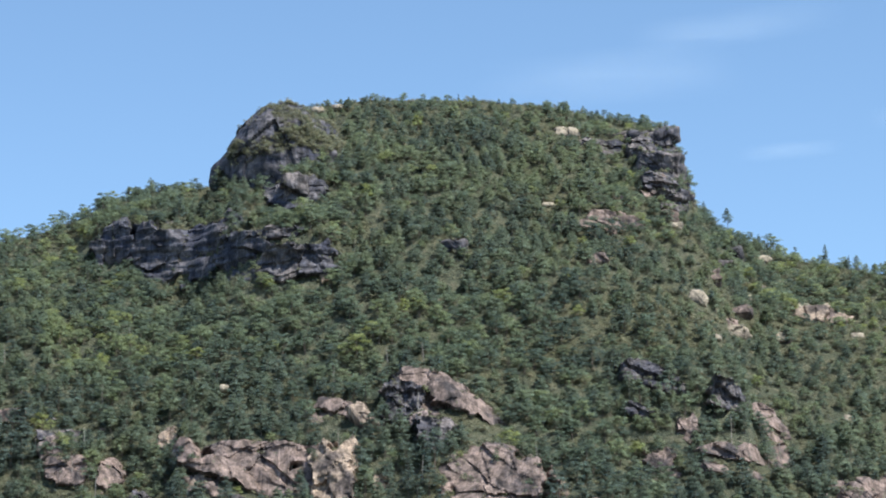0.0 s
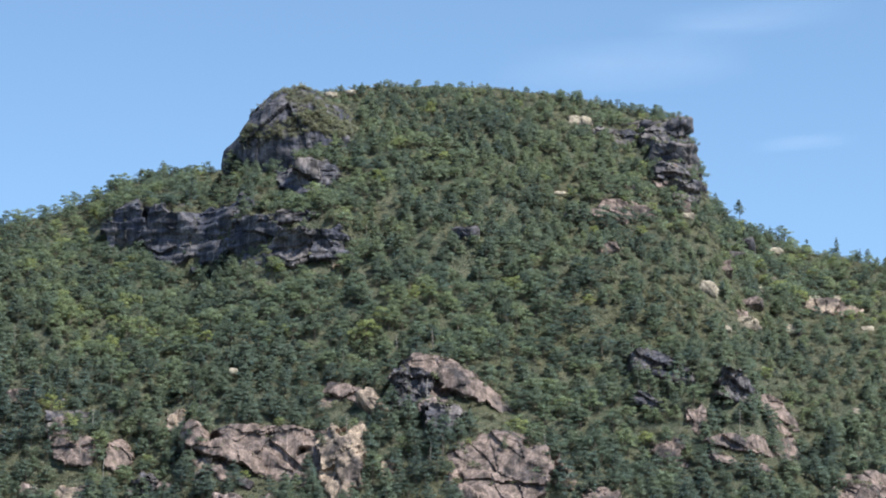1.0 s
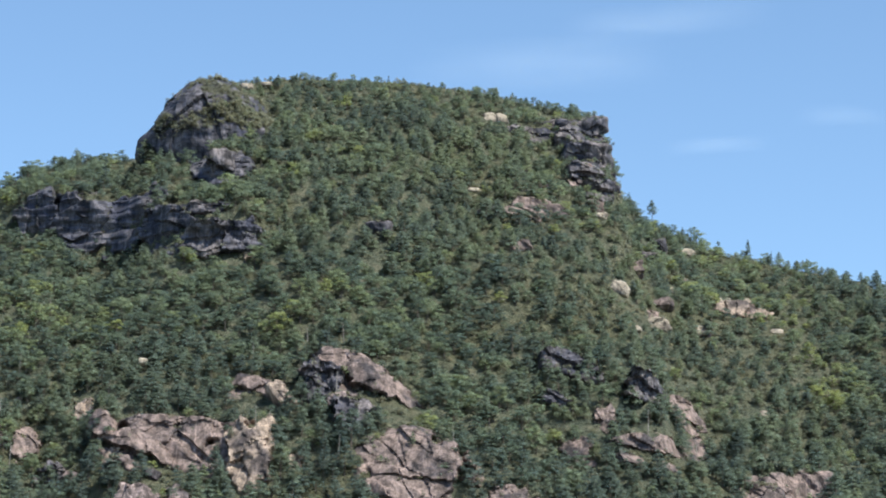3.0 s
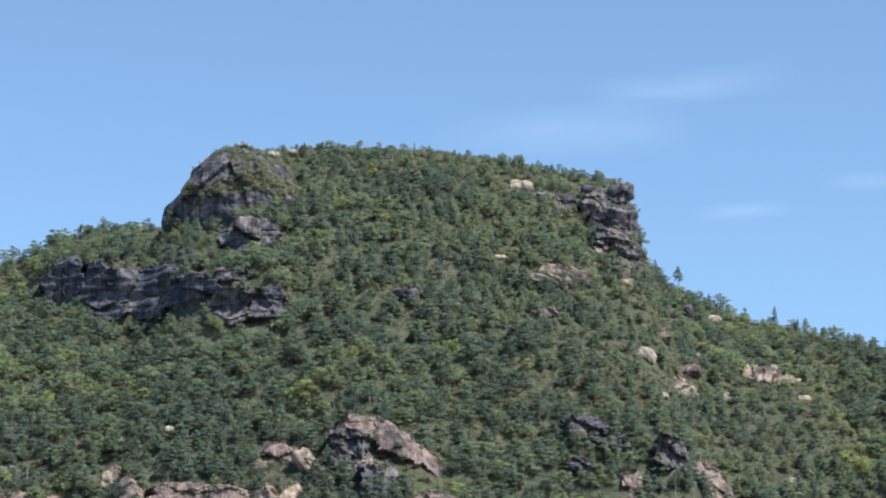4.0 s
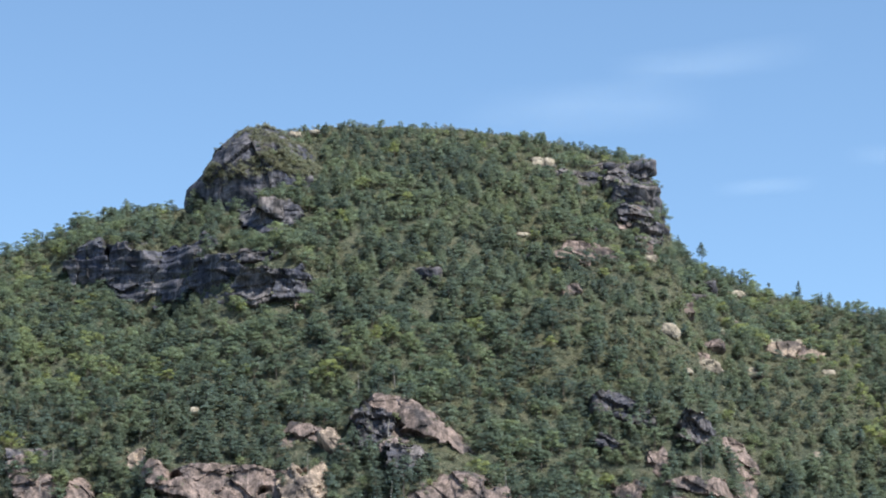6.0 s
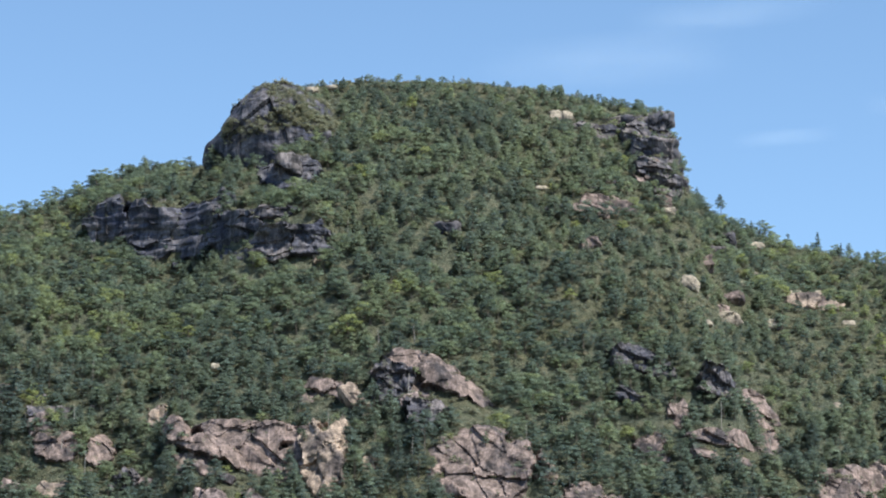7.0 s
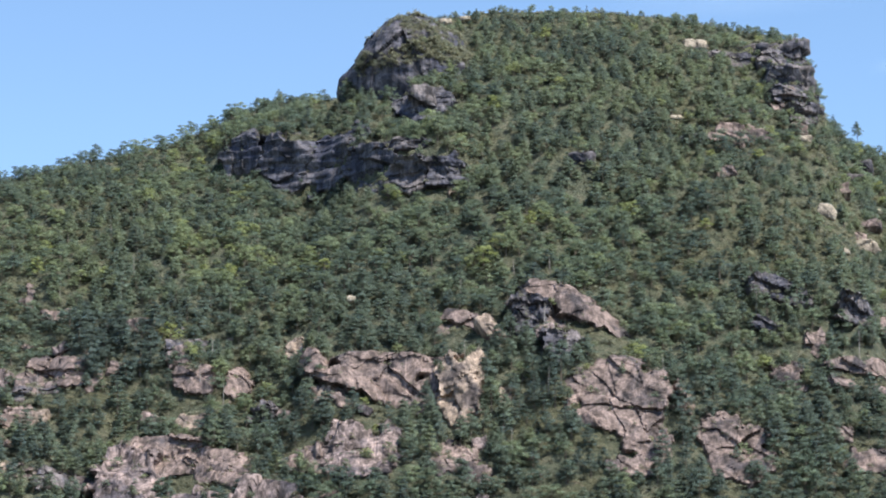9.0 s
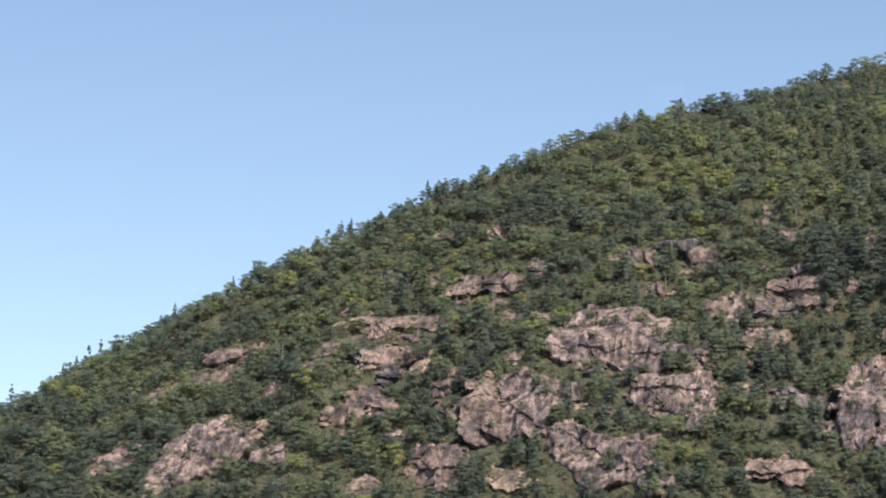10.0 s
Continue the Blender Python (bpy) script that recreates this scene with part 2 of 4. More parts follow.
def outcrop(x, y, z, width, tall, tilt, kind, facing=0, company=True):
    """One rock: a rounded block broken by joints into blocks that stand out or back, with ledges, leaning on the slope."""
    seed = int(abs(x) * 7 + abs(z) * 13) % 9973
    width, tall = (width * 1.1, tall * 1.15) if kind == "boulder" else (width, tall) if kind in ("cliff", "dark", "dome") else (width * 1.1, tall * 1.15)
    rng = np.random.RandomState(100 + seed)
    size = max(width, tall)
    steep = kind in ("cliff", "dark", "dome")
    half = np.array([width / 2, 0.55 * tall + 0.6 if steep else 0.24 * min(width, tall) + 0.07 * size + 0.8, tall / 2])
    mesh_size = 0.62 if size > 6 else 0.45
    cells = tuple(int(np.clip(2 * h / s, 4, 96 if kind == "dome" else 66)) for h, s in zip(half, (mesh_size, 1.3, mesh_size)))
    p, faces = rounded_box(cells, {"boulder": 3.0, "dome": 2.0}.get(kind, 9.0))
    out = p / np.linalg.norm(p, axis=1)[:, None]
    # an uneven outline
    ragged = 0.10 if steep or kind == "streaked" else 0.16
    edge = 1 + ragged * rough(out[:, 0] * 2.2 + seed, out[:, 2] * 2.2, seed=12, octaves=3)
    q = p * half * np.stack([edge, np.ones_like(edge), edge], 1)
    # blocks between joints stand out or back, each with a plane of its own
    stretch, slant = {
        "granite": (np.array([0.75, 0.6, 0.9]), 0.45), "pale": (np.array([1.0, 0.6, 0.7]), 0.5), "streaked": (np.array([1.3, 0.6, 0.5]), 0.1),
    }.get(kind, (np.array([0.9, 0.6, 1.0]), 0.05))
    warp = q + 0.03 * size * np.stack([smooth(*(q.T / (0.3 * size)), seed=s + seed) for s in (1, 2, 3)], 1)
    warp[:, 2] += slant * warp[:, 0]
    push, bulk = 0.0, min(size, 17.0)
    calm = {"streaked": 0.5, "pale": 0.8, "granite": 0.85, "cliff": 0.62, "dome": 0.75}.get(kind, 0.95)
    for count, reach, plane in ((int(np.clip(size * 0.26, 4, 11)), 0.085 * calm, 0.30 * calm), (int(np.clip(size * 0.9, 5, 30)), 0.018 * calm, 0.17 * calm)):
        seeds = rng.uniform(-1.1, 1.1, (count, 3)) * half
        gap = np.linalg.norm((warp[:, None] - seeds[None]) * stretch, axis=2)
        order, own = np.sort(gap, axis=1), gap.argmin(1)
        joint = np.clip(1 - (order[:, 1] - order[:, 0]) / (0.02 * size + 0.25), 0, 1)
        tip = rng.uniform(-plane, plane, (count, 3))
        push = push + reach * bulk * rng.uniform(-1, 1, count)[own] + (tip[own] * (warp - seeds[own])).sum(1) * bulk / size - reach * 0.22 * bulk * joint
    push = np.clip(push, -0.22 * size, 0.20 * size)
    push = push + 0.014 * size * rough(*(q.T / (0.45 * size)), seed=40 + seed)
    push = push + (0.34 if steep else 0.13) * rough(*(q.T / 2.2), seed=60 + seed, octaves=3)
    if steep:
        shelf = np.sin(q[:, 2] / (0.8 + 0.4 * rng.rand()) + 1.8 * smooth(q[:, 0] / 7, q[:, 1] / 7, seed=seed))
        push = push + 0.24 * np.sign(shelf) * np.abs(shelf) ** 0.4
    if kind == "streaked":
        push = push + 0.26 * rough(q[:, 0] / 2.8, q[:, 1] / 2.8, q[:, 2] / 16, seed=80 + seed, octaves=2)
    lift = 0.45 if kind == "boulder" else 1.0
    way = out * np.array([0.55, 1.0, 0.55])
    q = q + way * push[:, None] * lift
    if kind == "dome":
        q[:, 0] += 0.30 * np.maximum(q[:, 2] + 2, 0) * np.clip(0.4 - q[:, 0] / half[0], 0, 1)
    turn = (Matrix.Rotation(radians(rng.uniform(-1, 1) * (6 if facing else 16) + facing), 3, "Z") @ Matrix.Rotation(radians(tilt), 3, "Y") @ Matrix.Rotation(-radians((-7 if kind == "cliff" and facing > -10 else LEAN[kind]) + rng.uniform(-4, 4)), 3, "X"))
    q = q @ np.array(turn).T
    name, label, category, group = WORDS[kind]
    ob = new(name, mesh_of(name, q, faces, [ROCKS["cliff" if kind == "dome" else kind]]))
    ob.location = (x, y + (0.92 if steep else 0.2 if kind == "boulder" else 0.55) * half[1], z + (0.15 * tall if kind == "boulder" else 0))
    tagged(ob, label, category, group)
    BARE.append((x, y + (0.55 * tall if steep else 0), width * (0.55 if steep and x > 60 else 1.0), tall, 0.3 if steep and x > 60 else 7.0 if kind == "boulder" else 4.0 if kind in ("cliff", "dome") else 3.0 if kind == "dark" else 0.8 if size < 12 else 3.5))
    # shelves that can carry brush
    c = q[faces].mean(1)
    normal = np.cross(q[faces[:, 1]] - q[faces[:, 0]], q[faces[:, 2]] - q[faces[:, 0]])
    normal /= np.linalg.norm(normal, axis=1)[:, None] + 1e-9
    flat = np.flatnonzero((normal[:, 2] > 0.72) & (c[:, 1] < 0.7 * half[1]))
    if len(flat) and kind not in ("boulder", "pale"):
        for k in rng.choice(flat, min(len(flat), int(size * 0.5) + 1), replace=False):
            LEDGES.append((*(c[k] + np.array(ob.location)), rng.uniform(0.5, 1.6)))
    if kind == "dome":
        # a belt of brush across the dome, and open brush over its brow
        belt = np.flatnonzero((normal[:, 2] > 0.05) & (np.abs(c[:, 2] - 6.0 - 0.10 * c[:, 0]) < 4.5 + 3.0 * smooth(c[:, 0] / 9, c[:, 2] / 5, seed=4)) & (c[:, 0] > -21) & (c[:, 1] < 0.3 * half[1]))
        brow = np.flatnonzero((normal[:, 2] > 0.2) & (c[:, 0] + 0.5 * c[:, 2] > 6) & (c[:, 2] > -4) & (c[:, 1] < 0.6 * half[1]))
        rim = np.flatnonzero((normal[:, 2] > 0.45) & (c[:, 2] > 14) & (c[:, 1] < 0.8 * half[1]))
        for zone, many, low, high in ((belt, 420, 0.9, 1.9), (brow, 560, 0.6, 1.5), (rim, 110, 0.4, 0.9)):
            for k in rng.choice(zone, min(len(zone), many), replace=False):
                LEDGES.append((*(c[k] + np.array(ob.location)), rng.uniform(low, high)))
        for k in rng.choice(belt, min(len(belt), 18), replace=False):
            TOPS.append((*(c[k] + np.array(ob.location)), rng.uniform(0.3, 0.5)))
    perch = np.flatnonzero((normal[:, 2] > 0.58) & (c[:, 1] < 0.5 * half[1]))
    if not steep and kind != "boulder" and size > 8 and len(perch):
        for k in rng.choice(perch, min(len(perch), int(width * tall / 110) + 1), replace=False):
            TOPS.append((*(c[k] + np.array(ob.location)), rng.uniform(0.28, 0.62)))
    top = np.flatnonzero((normal[:, 2] > 0.6) & (c[:, 2] > 0.3 * tall))
    if steep and kind != "dome" and len(top):
        for k in rng.choice(top, min(len(top), int(width * half[1] * 2 / 22) + 1), replace=False):
            TOPS.append((*(c[k] + np.array(ob.location)), rng.uniform(0.35, 0.8) * (0.62 if z > 270 else 1.0)))
    # broken pieces beside the larger ones
    if company and size > 7 and kind != "boulder":
        for _ in range(int(size / 6) + 1):
            a = rng.uniform(0, 2 * math.pi)
            px, pz = x + 0.55 * width * math.cos(a), 0.55 * tall * math.sin(a)
            py = y + pz * 1.1
            w = rng.uniform(0.14, 0.32) * size
            outcrop(px, py, float(height(px, py)) + 0.2 * w, w, w * rng.uniform(0.5, 0.9), tilt + rng.uniform(-25, 25), kind, facing, False)
    return ob


def build_slope_table():
    """For columns of x one metre apart: the ground's height, made to rise steadily, at steps of y."""
    xs, ys = np.arange(-520.0, 231.0), np.arange(740.0, 1136.0, 0.75)
    z = height(xs[:, None], ys[None, :])
    return xs, ys, np.maximum.accumulate(z, 1) + np.arange(len(ys)) * 1e-5


SLOPE_X, SLOPE_Y, SLOPE_Z = build_slope_table()
FACES = []     # x, z, width, height, tilt of each bare face


def rock_face(x, z, width, tall, tilt, kind, steep, turn, roofs=()):
    """A face of bedrock that comes out of the slope: an uneven outline, overhanging roofs, joints, beds and broken blocks.
    steep: how far its brow stands out, in heights; turn: degrees it faces aside; roofs: line, slope and depth of each overhang."""
    seed = int(abs(x) * 5 + abs(z) * 11) % 9973
    rng = np.random.RandomState(200 + seed)
    size, a = max(width, tall), radians(tilt)
    steep = steep if kind in ("cliff", "dark") else 0.55 * steep
    span_x = 0.66 * (width * abs(math.cos(a)) + tall * abs(math.sin(a)))
    span_z = 0.66 * (width * abs(math.sin(a)) + tall * abs(math.cos(a)))
    cell = 0.42 if size < 12 else 0.52
    gx, gz = np.linspace(-span_x, span_x, int(2 * span_x / cell) + 2), np.linspace(-span_z, span_z, int(2 * span_z / cell) + 2)
    X, Z = np.meshgrid(gx, gz)
    u, v = (X * math.cos(a) - Z * math.sin(a)) / (width / 2), (X * math.sin(a) + Z * math.cos(a)) / (tall / 2)
    un = u + 0.32 * rough(X / (0.24 * size) + seed, Z / (0.24 * size), seed=seed, octaves=4)
    vn = v + 0.32 * rough(X / (0.24 * size), Z / (0.24 * size) + seed, seed=seed + 5, octaves=4)
    edge = (1 - (np.abs(un) ** 3 + np.abs(vn) ** 3) ** (1 / 3)) / 0.10
    out = tall * steep * (0.16 + 0.84 * np.clip((vn + 1) / 2, 0, 1)) * np.clip((1 - vn) / 0.16, 0, 1)
    out = out + math.tan(radians(turn)) * np.clip(u, -1, 1) * width * 0.35
    # roofs: the rock below each line lies back
    ragged = (0.05 if kind == "cliff" else 0.16) * rough(X / 5, Z / 5, seed=seed + 9, octaves=3)
    for line, slope, depth in roofs:
        below = line + slope * u + ragged - v
        out = out - depth * np.clip(below / 0.05, 0, 1) * np.clip(1.15 - below / 0.9, 0, 1)
    # joints: blocks with planes of their own, large and small
    stretch, slant = {"granite": ((0.8, 1.0), 0.45), "pale": ((1.1, 0.8), 0.4), "streaked": ((1.5, 0.55), 0.1)}.get(kind, ((0.8, 1.35), 0.06))
    bend = 0.3 if kind in ("cliff", "dark") else 0.9
    wx = X + bend * smooth(X / 4, Z / 4, seed=seed + 1)
    wz = Z + slant * X + bend * smooth(X / 4, Z / 4, seed=seed + 2)
    calm = {"streaked": 0.55, "pale": 0.7, "granite": 0.85}.get(kind, 1.0)
    for block, reach, plane in ((8.5, 0.70, 0.30), (3.2, 0.26, 0.20)):
        count = int(np.clip(width * tall / block ** 2 * 1.3, 3, 150))
        at = rng.uniform(-1.15, 1.15, (count, 2)) * (span_x, span_z + slant * span_x)
        gap = ((wx[..., None] - at[:, 0]) * stretch[0]) ** 2 + ((wz[..., None] - at[:, 1]) * stretch[1]) ** 2
        own = gap.argmin(-1)
        two = np.sqrt(np.partition(gap, 1, axis=-1)[..., :2])
        joint = np.clip(1 - (two[..., 1] - two[..., 0]) / 0.7, 0, 1)
        tip = rng.uniform(-plane, plane, (count, 2))
        out = out + calm * (rng.uniform(-reach, reach, count)[own] + np.clip(tip[own, 0] * (wx - at[own, 0]) + tip[own, 1] * (wz - at[own, 1]), -1.6, 1.6) - 0.30 * reach * joint)
    if kind in ("cliff", "dark"):
        bed = np.sin(wz / 0.55 + 0.8 * smooth(X / 12, Z / 9, seed=seed + 3))
        out = out + (0.26 if kind == "cliff" else 0.14) * np.sign(bed) * np.abs(bed) ** 0.4
    if kind == "streaked":
        out = out + 0.55 * rough(X / 2.6, Z / 22, seed=seed + 4, octaves=3)
    out = out + 0.2 * rough(X / 6, Z / 6, seed=seed + 6) + 0.05 * rough(X / 1.4, Z / 1.4, seed=seed + 7, octaves=2)
    out = np.where(edge > 0, (out + 0.5) * np.clip(edge, 0, 1) ** 0.8, np.maximum(edge, -1.5) * 2.0)
    yy = np.empty_like(X)
    for j, dx in enumerate(gx):
        column = SLOPE_Z[int(np.clip(round(x + dx - SLOPE_X[0]), 0, len(SLOPE_X) - 1))]
        yy[:, j] = np.interp(z + gz, column, SLOPE_Y)
    k = np.ones(5) / 5
    yy = np.apply_along_axis(lambda r: np.convolve(np.pad(r, 2, mode="edge"), k, "valid"), 1, yy)
    verts = np.stack([X, yy - out - yy.mean(), Z], -1).reshape(-1, 3)
    i = np.arange(X.size).reshape(X.shape)
    faces = np.stack([i[:-1, :-1], i[:-1, 1:], i[1:, 1:], i[1:, :-1]], -1).reshape(-1, 4)
    faces = faces[edge.reshape(-1)[faces].max(1) > -0.7]
    used, faces = np.unique(faces, return_inverse=True)
    verts, faces = verts[used], faces.reshape(-1, 4)
    name, label, category, group = WORDS[kind]
    ob = new(name, mesh_of(name, verts, faces, [ROCKS[kind]]))
    ob.location = (x, yy.mean(), z)
    tagged(ob, label, category, group)
    FACES.append((x, z, width, tall, a, 0.16 if kind == "dark" else 0.62))
    # brush and small trees on its shelves
    c = verts[faces].mean(1)
    normal = np.cross(verts[faces[:, 1]] - verts[faces[:, 0]], verts[faces[:, 2]] - verts[faces[:, 0]])
    normal /= np.linalg.norm(normal, axis=1)[:, None] + 1e-9
    shelf = np.flatnonzero(normal[:, 2] > (0.68 if kind == "streaked" else 0.80))
    if len(shelf):
        for j in rng.choice(shelf, min(len(shelf), int(width * tall / 26) + 1), replace=False):
            LEDGES.append((*(c[j] + np.array(ob.location)), rng.uniform(0.4, 1.3)))
        for j in rng.choice(shelf, min(len(shelf), int(width * tall / (38 if kind == "streaked" else 110))), replace=False):
            TOPS.append((*(c[j] + np.array(ob.location)), rng.uniform(0.30, 0.66)))
    return ob



def rubble(count, x0, x1, y0, y1, seed):
    """Smaller rocks that show between the trees of the rocky ground."""
    rng = np.random.RandomState(seed)
    for _ in range(count):
        x, y = rng.uniform(x0, x1), rng.uniform(y0, y1)
        w = rng.uniform(2.2, 7.5)
        outcrop(x, y, float(height(x, y)) + 0.15 * w, w, w * rng.uniform(0.45, 1.0), rng.uniform(-25, 25), ("granite", "granite", "streaked", "dark")[rng.randint(4)], 0, False)


outcrop(95.9, 970.5, 210.6, 6.6, 5.4, 25, "boulder")
outcrop(112.0, 995.0, 202.8, 9.1, 4.5, 10, "boulder")
outcrop(128.5, 1004.5, 202.2, 4.6, 4.2, -0, "boulder")
outcrop(128.6, 1055.5, 232.9, 4.4, 2.6, 30, "boulder")
outcrop(100.2, 951.5, 192.8, 2.4, 2.0, -0, "boulder")
outcrop(121.6, 1032.0, 224.0, 3.0, 1.9, -0, "boulder")
outcrop(145.9, 1028.0, 214.7, 18.0, 7.7, 12, "pale")
outcrop(143.2, 1044.5, 222.1, 5.7, 3.0, -0, "boulder")
outcrop(152.8, 1048.0, 222.4, 3.5, 4.4, -0, "boulder")
outcrop(144.2, 955.5, 163.7, 3.2, 2.8, -0, "boulder")
outcrop(158.2, 1013.0, 204.8, 5.1, 2.1, -0, "boulder")
outcrop(137.9, 896.5, 125.2, 14.8, 9.2, 5, "granite")
outcrop(126.3, 870.0, 108.8, 10.7, 7.2, 20, "granite")
outcrop(146.1, 901.5, 128.1, 22.4, 11.2, -1, "granite")
outcrop(-44.5, 1114.5, 325.0, 5.5, 2.4, -5, "boulder")
outcrop(-36.2, 1117.0, 327.0, 4.5, 2.0, -5, "boulder")
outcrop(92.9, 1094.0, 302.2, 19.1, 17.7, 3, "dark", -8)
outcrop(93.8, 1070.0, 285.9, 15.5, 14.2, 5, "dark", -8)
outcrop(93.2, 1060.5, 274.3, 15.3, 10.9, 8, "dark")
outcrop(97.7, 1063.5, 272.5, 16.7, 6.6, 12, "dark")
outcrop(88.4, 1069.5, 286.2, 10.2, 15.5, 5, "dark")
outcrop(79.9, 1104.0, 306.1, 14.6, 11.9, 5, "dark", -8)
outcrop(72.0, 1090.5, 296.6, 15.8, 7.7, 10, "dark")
outcrop(57.9, 1101.5, 309.0, 10.2, 5.1, 5, "boulder")
outcrop(87.0, 1053.5, 272.9, 5.0, 2.0, 20, "boulder")
outcrop(69.4, 1024.0, 253.2, 17.1, 5.1, 10, "granite")
outcrop(50.5, 1020.5, 251.3, 5.1, 4.7, -0, "dark")
outcrop(9.8, 984.0, 235.6, 9.0, 6.5, -0, "dark")
outcrop(121.1, 1079.5, 253.0, 9.0, 6.8, -0, "dark")
outcrop(133.9, 1088.0, 251.5, 6.8, 3.2, -0, "boulder")
outcrop(94.4, 1030.0, 252.0, 5.2, 2.6, -0, "boulder")
outcrop(-68.4, 914.5, 171.6, 3.0, 1.9, -0, "boulder")
outcrop(46.7, 1037.5, 263.2, 5.2, 1.7, -0, "boulder")
outcrop(-214.0, 939.5, 169.8, 15.0, 7.5, -5, "dark")
outcrop(-182.7, 954.5, 178.8, 6.0, 9.2, 10, "granite")
outcrop(-173.0, 945.5, 171.2, 9.9, 5.5, 0, "granite")
outcrop(-225.4, 930.5, 163.5, 12.8, 8.6, 0, "granite")
outcrop(-202.5, 939.5, 164.8, 12.0, 6.1, 0, "granite")
outcrop(-166.8, 885.5, 128.2, 6.3, 4.8, 0, "pale")
outcrop(-302.8, 956.5, 180.9, 9.1, 3.7, 0, "granite")
outcrop(-281.6, 953.0, 179.5, 9.0, 4.5, 0, "granite")
outcrop(-88.4, 836.5, 93.8, 16.8, 14.9, 10, "streaked")
outcrop(-118.5, 843.0, 91.8, 18.9, 11.2, 0, "streaked")
outcrop(-308.0, 853.5, 103.2, 7.4, 8.5, -0, "granite")
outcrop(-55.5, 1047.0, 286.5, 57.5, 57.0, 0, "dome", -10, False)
outcrop(-50.0, 1025.0, 269.0, 9.0, 15.0, 6, "dark", 4, False)
outcrop(-21.2, 890.5, 156.6, 4.3, 11.0, -30, "pale", 0, False)
outcrop(-286.4, 879.0, 121.4, 5.7, 6.8, -0, "pale")
outcrop(-320.7, 871.5, 121.6, 6.8, 4.5, -10, "granite")
outcrop(-334.2, 865.0, 113.7, 7.5, 4.9, -10, "granite")
rock_face(19.2, 131.3, 34.1, 30.6, 38, "granite", 0.45, 8)
rock_face(5.7, 162.4, 48.2, 17.8, 30, "granite", 0.75, -16, ((-0.05, 0, 4.5),))
# dark faces from here on stand where recesses lie in shade
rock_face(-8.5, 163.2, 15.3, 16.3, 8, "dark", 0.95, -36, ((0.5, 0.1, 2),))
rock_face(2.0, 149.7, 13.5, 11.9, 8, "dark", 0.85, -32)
rock_face(27.9, 114.3, 14.6, 16.4, 20, "granite", 0.5, 4)
rock_face(38.6, 128.9, 8.8, 7.7, 10, "pale", 0.5, 0)
rock_face(-16.3, 132.3, 4.9, 6.0, 0, "pale", 0.5, 0)
rock_face(24.1, 106.2, 12.8, 8.5, 10, "granite", 0.5, 0)
rock_face(-56.6, 139.3, 49.2, 21.5, 3, "granite", 0.85, -4, ((-0.75, -1.05, 5.5), (0.72, -0.05, 0.8)))
rock_face(-59.4, 113.3, 27.6, 19.8, 8, "streaked", 0.6, -4, ((0.1, 0.2, 0.8),))
rock_face(-30.6, 134.0, 13.7, 30.0, -3, "pale", 0.75, 8, ((0.1, 0.3, 1.0),))
rock_face(-29.4, 159.7, 24.6, 11.3, 22, "granite", 0.7, -8, ((-0.1, 0, 3.0),))
rock_face(-31.5, 109.0, 16.2, 12.8, 4, "granite", 0.5, 0)
rock_face(-86.1, 153.7, 7.0, 8.1, 0, "pale", 0.6, 0)
rock_face(-74.5, 133.6, 4.6, 9.6, 20, "pale", 0.6, -10)
rock_face(-76.9, 110.2, 16.4, 9.5, 5, "granite", 0.5, 0)
rock_face(-117.8, 142.6, 19.2, 12.0, 8, "granite", 0.6, 0, ((0.3, 0.1, 1.5),))
rock_face(-104.1, 140.9, 8.4, 12.0, -5, "granite", 0.5, 0)
rock_face(-124.9, 112.4, 30.1, 16.8, -6, "granite", 0.6, -4, ((0.2, 0.2, 1.2),))
rock_face(-104.0, 108.7, 22.6, 11.3, 10, "granite", 0.6, 0)
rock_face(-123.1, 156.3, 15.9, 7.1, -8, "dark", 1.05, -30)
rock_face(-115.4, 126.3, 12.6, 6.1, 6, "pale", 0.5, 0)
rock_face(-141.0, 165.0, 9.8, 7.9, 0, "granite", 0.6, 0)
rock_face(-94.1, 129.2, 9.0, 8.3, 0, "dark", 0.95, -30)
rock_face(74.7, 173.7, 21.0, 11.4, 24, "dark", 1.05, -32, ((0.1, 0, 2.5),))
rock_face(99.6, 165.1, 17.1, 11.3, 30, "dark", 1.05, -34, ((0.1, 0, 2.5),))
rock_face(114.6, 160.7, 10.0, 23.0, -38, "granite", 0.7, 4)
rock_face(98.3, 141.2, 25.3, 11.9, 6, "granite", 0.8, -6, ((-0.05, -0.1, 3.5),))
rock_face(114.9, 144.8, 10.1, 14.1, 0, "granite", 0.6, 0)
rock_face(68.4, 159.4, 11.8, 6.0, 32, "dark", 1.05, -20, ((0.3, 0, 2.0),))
rock_face(83.6, 152.5, 7.7, 10.0, 10, "granite", 0.6, 0)
rock_face(73.7, 139.7, 10.8, 10.8, 20, "granite", 0.5, -10)
rock_face(54.0, 112.8, 24.2, 20.8, 36, "granite", 0.55, 4, ((0.1, 0.1, 1.5),))
rock_face(136.5, 118.4, 25.4, 21.8, 12, "granite", 0.6, 0, ((-0.1, 0.1, 2.0),))
rock_face(109.1, 114.4, 11.7, 15.1, 0, "granite", 0.6, -4)
rock_face(95.9, 107.7, 16.5, 9.5, 12, "granite", 0.5, 0)
rock_face(123.6, 119.9, 10.2, 7.0, 0, "dark", 1.05, -30)
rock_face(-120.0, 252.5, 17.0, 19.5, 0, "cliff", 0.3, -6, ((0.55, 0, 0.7),))
